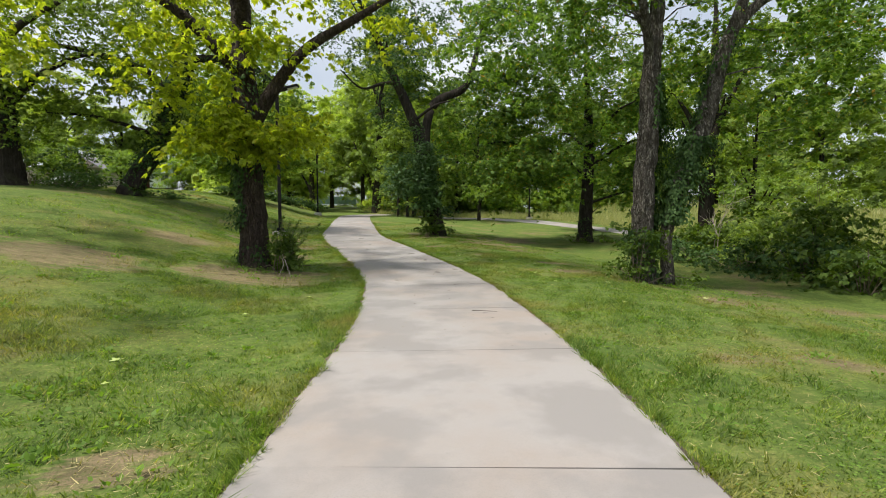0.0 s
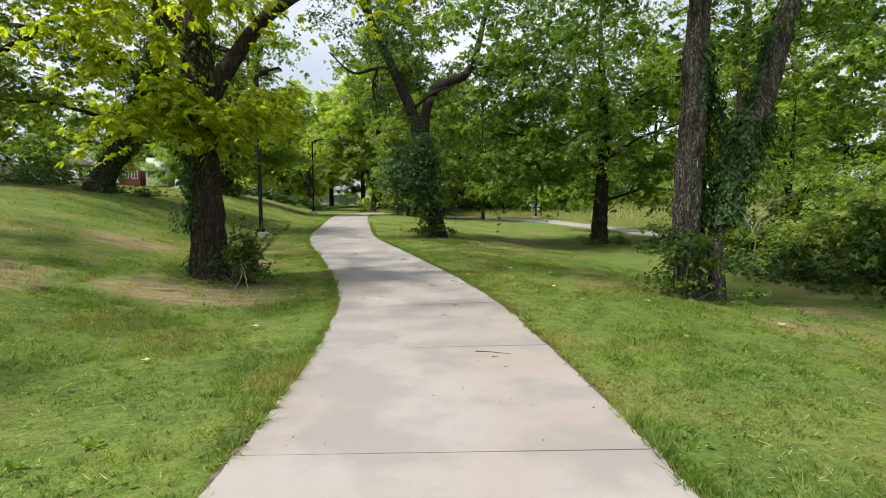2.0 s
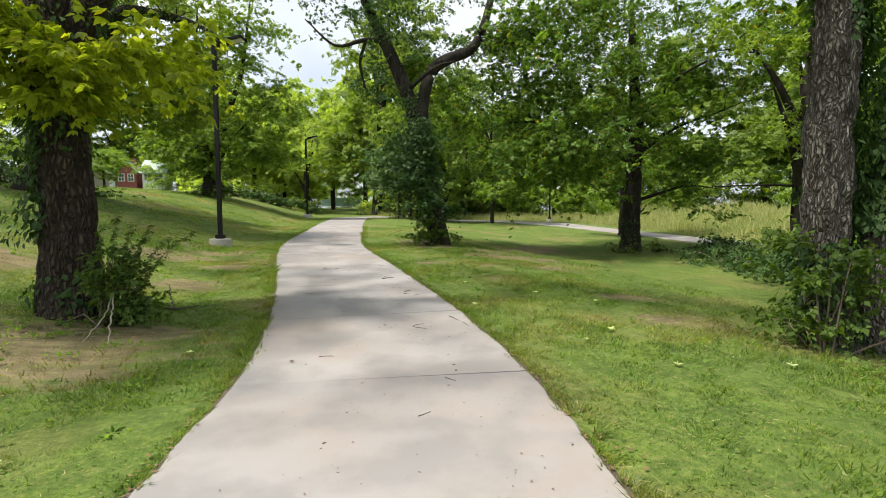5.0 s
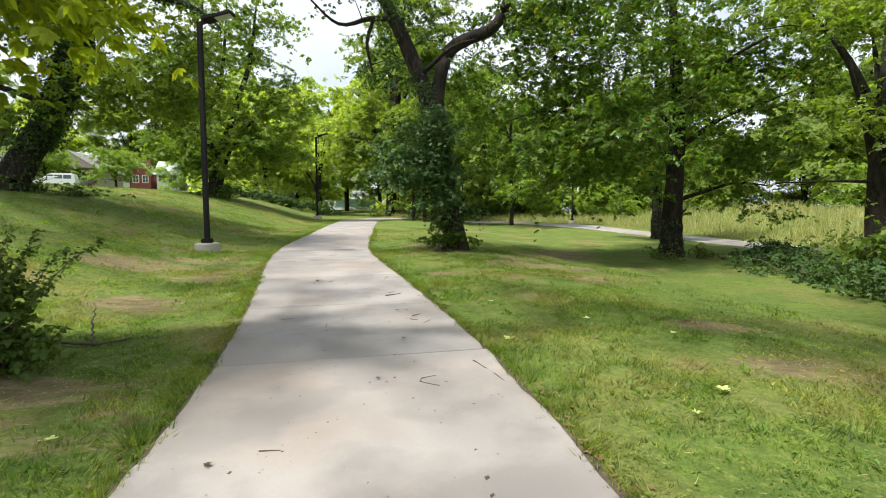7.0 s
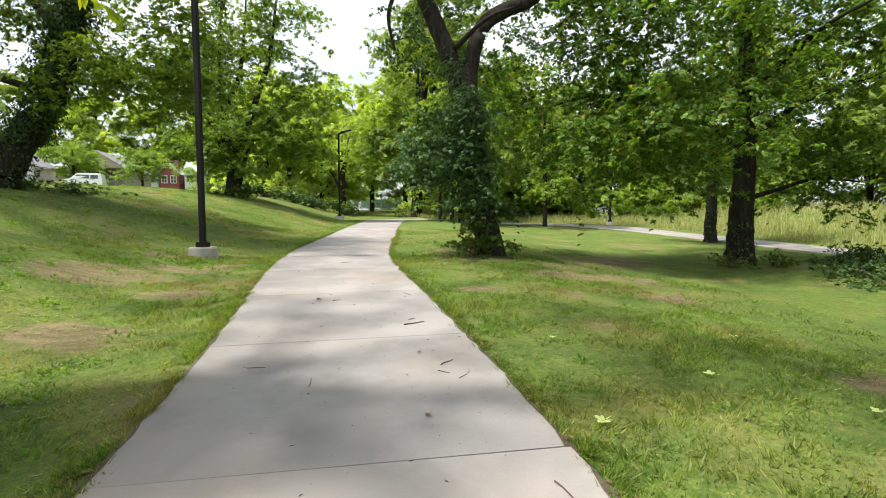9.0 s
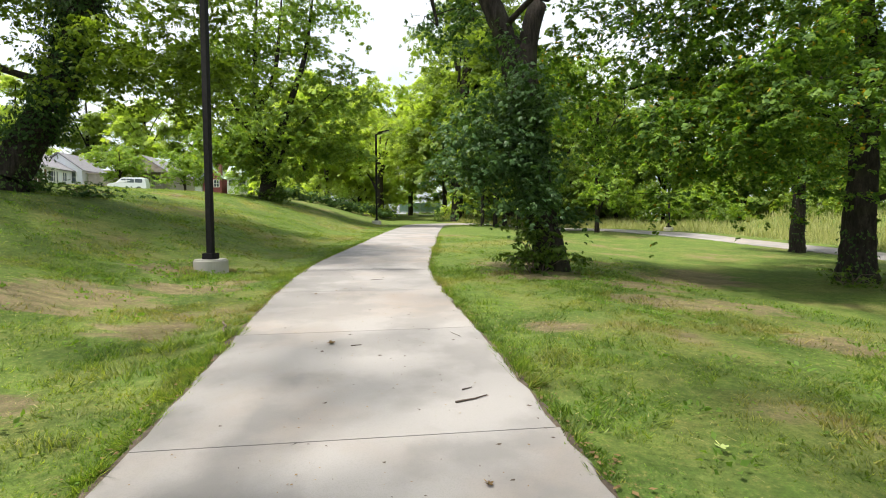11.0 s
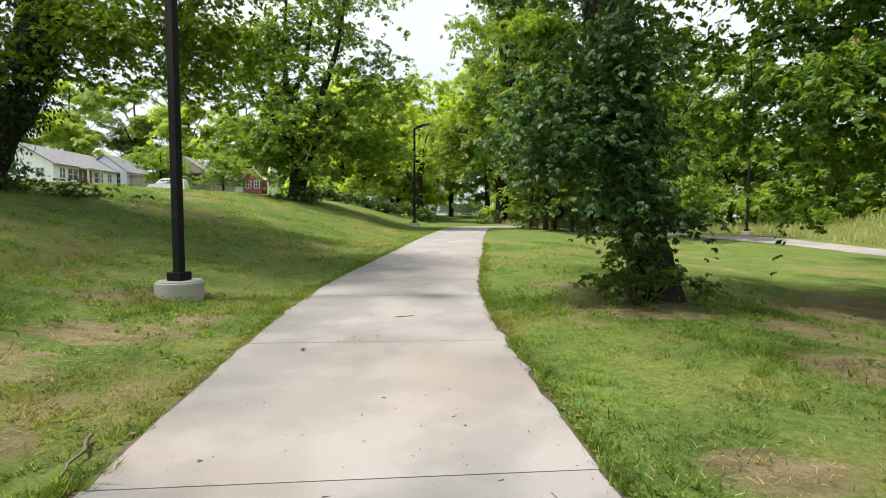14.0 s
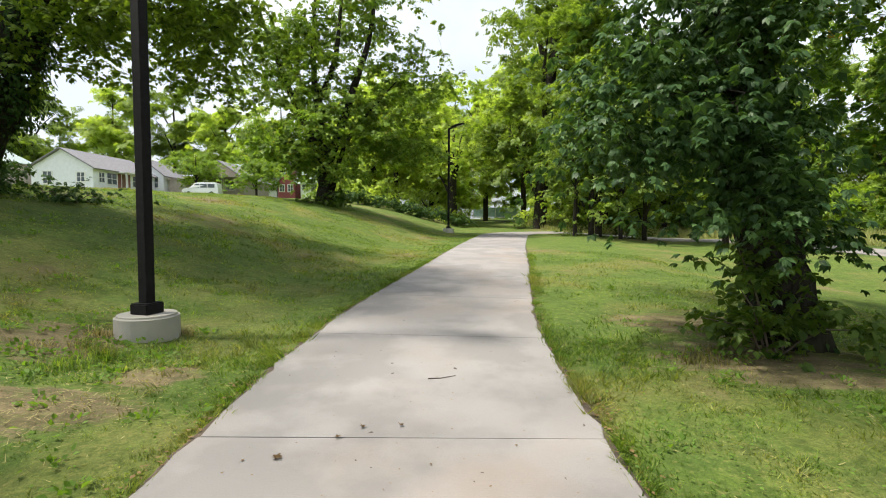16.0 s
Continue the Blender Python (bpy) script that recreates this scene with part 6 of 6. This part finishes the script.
# ---- soil and litter along the sides of the walk ----
def soil_strips():
    rng = np.random.default_rng(91)
    for sg in (-1, 1):
        y = np.arange(0, 34, 0.08)
        c = np.interp(y, CY, CX)
        sl = np.gradient(c, y)
        k = np.sqrt(1 + sl * sl)
        wid = 0.022 + 0.03 * np.sin(y * 2.1 + sg) * np.sin(y * 0.9) + rng.uniform(-0.02, 0.03, len(y))
        wid = np.maximum(wid, 0.01)
        rows = []
        for off in (1.20 + 0 * y, 1.245 + 0.5 * wid, 1.245 + wid):
            x = c + sg * off * k
            rows.append(np.column_stack([x, y, ground_z(x, y) + 0.010 + rng.uniform(0, 0.006, len(y))]))
        rows[2][:, 2] -= 0.012
        v = np.stack(rows, 1)
        n = len(y)
        i, j = np.meshgrid(np.arange(n - 1), np.arange(2), indexing="ij")
        f = np.stack([i * 3 + j, i * 3 + j + 1, (i + 1) * 3 + j + 1, (i + 1) * 3 + j], -1).reshape(-1, 4)
        ob = indexed_object("soil_strip", v.reshape(-1, 3), f, M_SOIL, smooth=True)
        tagged(ob, "strip of damp bare soil along the walk", "soil", kind="structure")


soil_strips()


def stick(pts, r, label, mat=None, name="fallen_twig", lift=0.02, group="twigs on the walk"):
    """A crooked twig lying along pts (x, y[, height])."""
    rng = np.random.default_rng(int(abs(pts[0][0] * 971 + pts[0][1] * 377)))
    rows = [(p[0], p[1], gz(p[0], p[1]) + lift + r * 0.8 + (p[2] if len(p) > 2 else 0), r * (1 - 0.5 * k / max(1, len(pts) - 1))) for k, p in enumerate(pts)]
    line = smooth_line(rows, 0.05)
    line[1:-1, :2] += rng.normal(0, r * 0.8, (max(0, len(line) - 2), 2))
    v, f = tube(line, 6)
    ob = indexed_object(name, v, f, mat or M_TWIG, smooth=True)
    return tagged(ob, label, "twig", group)


TW = "crooked dark twig fallen on pale concrete"
for pts, r in [(((2.54, 6.64), (2.68, 6.56), (2.84, 6.43)), 0.008), (((2.62, 6.40), (2.68, 6.38)), 0.006), (((3.42, 14.40), (3.55, 14.45), (3.66, 14.50)), 0.013), (((3.50, 14.62), (3.58, 14.66)), 0.009),
               (((3.57, 13.05), (3.70, 13.17)), 0.009), (((3.52, 12.92), (3.60, 12.84)), 0.006), (((3.65, 12.72), (3.73, 12.80), (3.78, 12.90)), 0.005), (((3.25, 10.93), (3.22, 10.86), (3.35, 10.74)), 0.006), (((3.24, 10.93), (3.38, 10.97)), 0.005),
               (((3.79, 11.26), (3.84, 11.02)), 0.008)]:
    stick(pts, r * 0.6, TW)
for pts, r in [(((3.86, 10.90), (3.88, 10.74)), 0.006), (((2.70, 19.68), (2.80, 19.70), (2.92, 19.76)), 0.008), (((2.1, 10.0), (2.22, 9.98)), 0.006), (((2.0, 13.25), (2.14, 13.24)), 0.006),
               (((2.52, 12.75), (2.53, 12.92)), 0.006), (((2.62, 15.78), (2.72, 15.80)), 0.009), (((3.7, 16.0), (3.62, 16.18)), 0.005), (((2.7, 8.4), (2.8, 8.45)), 0.005), (((3.1, 9.1), (3.16, 9.0)), 0.006)]:
    stick(pts, r * 0.6, TW)
stick([(-0.2, 11.9, 0.45), (-0.05, 11.3, 0.2), (0.02, 10.95, 0.0)], 0.010, "pale peeled stick leaning out of a bush", M_DEADWOOD, "dead_stick", 0.0, "sticks by the tree foot")
stick([(-0.2, 11.9, 0.40), (-0.12, 11.3, 0.2), (-0.22, 11.0, 0.0)], 0.009, "pale peeled stick leaning out of a bush", M_DEADWOOD, "dead_stick", 0.0, "sticks by the tree foot")
stick([(-0.3, 12.5, 0.05), (0.1, 12.55, 0.03), (0.32, 12.53, 0.02), (0.55, 12.8, 0.0)], 0.018, "dark fallen branch lying in dry grass", M_TWIG, "fallen_branch", 0.0, "sticks by the tree foot")
stick([(0.30, 12.54, 0.02), (0.16, 12.9, 0.16), (0.12, 13.1, 0.26)], 0.012, "forked dark shoot of a fallen branch", M_TWIG, "fallen_branch", 0.0, "sticks by the tree foot")
stick([(1.16, 16.78), (1.24, 16.60), (1.25, 16.47), (1.30, 16.34)], 0.012, "curved grey dead stick lying in the grass", M_STEM, "dead_stick", 0.03, "sticks by the tree foot")


def litter():
    """Bits of bark, crumbs of soil and dry leaves on the walk and in the grass."""
    rng = np.random.default_rng(17)
    n = 2600
    y = rng.uniform(5, 26, n) ** 1.0
    off = rng.uniform(-1.15, 1.15, n) + 0.35 * (rng.uniform(0, 1, n) > 0.5)
    off = np.clip(off, -1.17, 1.17)
    edge = rng.uniform(0, 1, n) < 0.62
    off = np.where(edge, np.sign(off) * (1.25 + np.abs(rng.normal(0.0, 0.09, n)) - 0.02), off)
    x = np.interp(y, CY, CX) + off * 1.02
    size = np.where(edge, rng.uniform(0.015, 0.05, n), rng.uniform(0.006, 0.022, n))
    pos = np.column_stack([x, y, ground_z(x, y) + 0.024])
    q = leaves(rng, pos, 1.0, 0.0)
    c = pos[:, None, :]
    q = c + (q - c) * size[:, None, None]
    q[:, :, 2] = c[:, :, 2] + np.abs(q[:, :, 2] - c[:, :, 2]) * 0.4
    ob = quads_object("leaf_litter", q, 4, M_DEADLEAF)
    tagged(ob, "dry brown leaf and bark crumbs scattered on the walk", "litter", kind="stuff")


litter()


def crumbs():
    """Dark bits of bark and rotten twig on the slabs: small uneven wedges."""
    rng = np.random.default_rng(29)
    n = 250
    y = rng.uniform(4.5, 27, n)
    # more of them down-slope of the tree, in loose drifts
    y = np.where(rng.uniform(0, 1, n) < 0.45, np.abs(rng.normal(14, 3.2, n)), y)
    off = np.clip(rng.normal(0.2, 0.65, n), -1.15, 1.15)
    x = np.interp(y, CY, CX) + off
    a, L = rng.uniform(0, 6.283, n), 0.006 + 0.016 * rng.uniform(0, 1, n) ** 2
    w, h = L * rng.uniform(0.2, 0.6, n), L * rng.uniform(0.15, 0.4, n)
    c = np.column_stack([x, y, ground_z(x, y) + 0.0185])
    d = np.stack([np.cos(a), np.sin(a), 0 * a], -1)
    s = np.stack([-np.sin(a), np.cos(a), 0 * a], -1)
    up = np.array([0, 0, 1.0])
    p, q = c - d * L[:, None], c + d * L[:, None]
    l, r, t = c + s * w[:, None], c - s * w[:, None], c + up * h[:, None]
    v = np.stack([p, r, q, l, t], 1)
    v[:, :, :2] += rng.normal(0, 0.3, (n, 5, 2)) * L[:, None, None]
    v = v.reshape(-1, 3)
    b = (np.arange(n) * 5)[:, None, None]
    f = (b + np.array([[0, 1, 4], [1, 2, 4], [2, 3, 4], [3, 0, 4]])[None]).reshape(-1, 3)
    tagged(indexed_object("bark_crumbs", v, f, M_TWIG), "dark bark crumbs lying on the pale slabs", "litter", kind="stuff")


crumbs()


def fallen_leaf(x, y, size, turn, mat, label):
    """A lobed leaf lying almost flat: five pointed lobes on a short stalk, slightly curled."""
    bm = bmesh.new()
    ring = []
    for k in range(20):
        a = 2 * math.pi * k / 20
        lobe = 0.55 + 0.45 * abs(math.cos(2.5 * (a - math.pi / 2)))
        r = size * 0.5 * lobe * (0.55 if math.sin(a) < -0.85 else 1)
        ring.append(bm.verts.new((r * math.cos(a), r * math.sin(a), 0.012 + 0.10 * size * (lobe - 0.5) + 0.06 * size * math.cos(2 * a))))
    mid = bm.verts.new((0, 0, 0.008))
    for k in range(20):
        bm.faces.new((mid, ring[k], ring[(k + 1) % 20]))
    st = [bm.verts.new(p) for p in ((-0.004, -0.2 * size, 0.012), (0.004, -0.2 * size, 0.012), (0.002, -0.75 * size, 0.02), (-0.002, -0.75 * size, 0.02))]
    bm.faces.new(st)
    bmesh.ops.solidify(bm, geom=bm.faces[:], thickness=0.0015)
    me = bpy.data.meshes.new("fallen_leaf")
    bm.to_mesh(me)
    bm.free()
    me.materials.append(mat)
    ob = new("fallen_leaf", me)
    ob.matrix_world = pose(x, y, gz(x, y) + (0.019 if mat is M_DEADLEAF else 0.035), 3, -3, turn)
    return tagged(ob, label, "leaf", "fallen leaves")


rl = np.random.default_rng(8)
for x, y, s in [(4.35, 11.79, 0.12), (5.42, 10.12, 0.11), (-1.51, 5.02, 0.10), (7.46, 7.2, 0.14), (-1.4, 4.4, 0.07), (5.2, 8.8, 0.09), (4.9, 9.8, 0.07), (6.3, 8.6, 0.10), (5.6, 12.4, 0.10), (4.8, 13.6, 0.08), (6.2, 11.6, 0.09), (5.0, 6.4, 0.08), (0.3, 8.4, 0.09), (-0.6, 7.2, 0.08), (0.9, 10.4, 0.08), (6.8, 13.5, 0.09)]:
    fallen_leaf(x, y, s, rl.uniform(0, 360), M_PALELEAF, "pale yellow-green fallen maple leaf in the grass")
for x, y, s in [(2.43, 15.87, 0.09), (3.44, 13.41, 0.05), (2.34, 18.80, 0.04), (2.58, 18.83, 0.035), (2.22, 18.66, 0.04), (1.94, 18.41, 0.06), (3.3, 12.1, 0.05), (2.9, 11.0, 0.04), (1.85, 9.9, 0.05)]:
    fallen_leaf(x, y, s, rl.uniform(0, 360), M_DEADLEAF, "curled brown dead leaf on pale concrete")
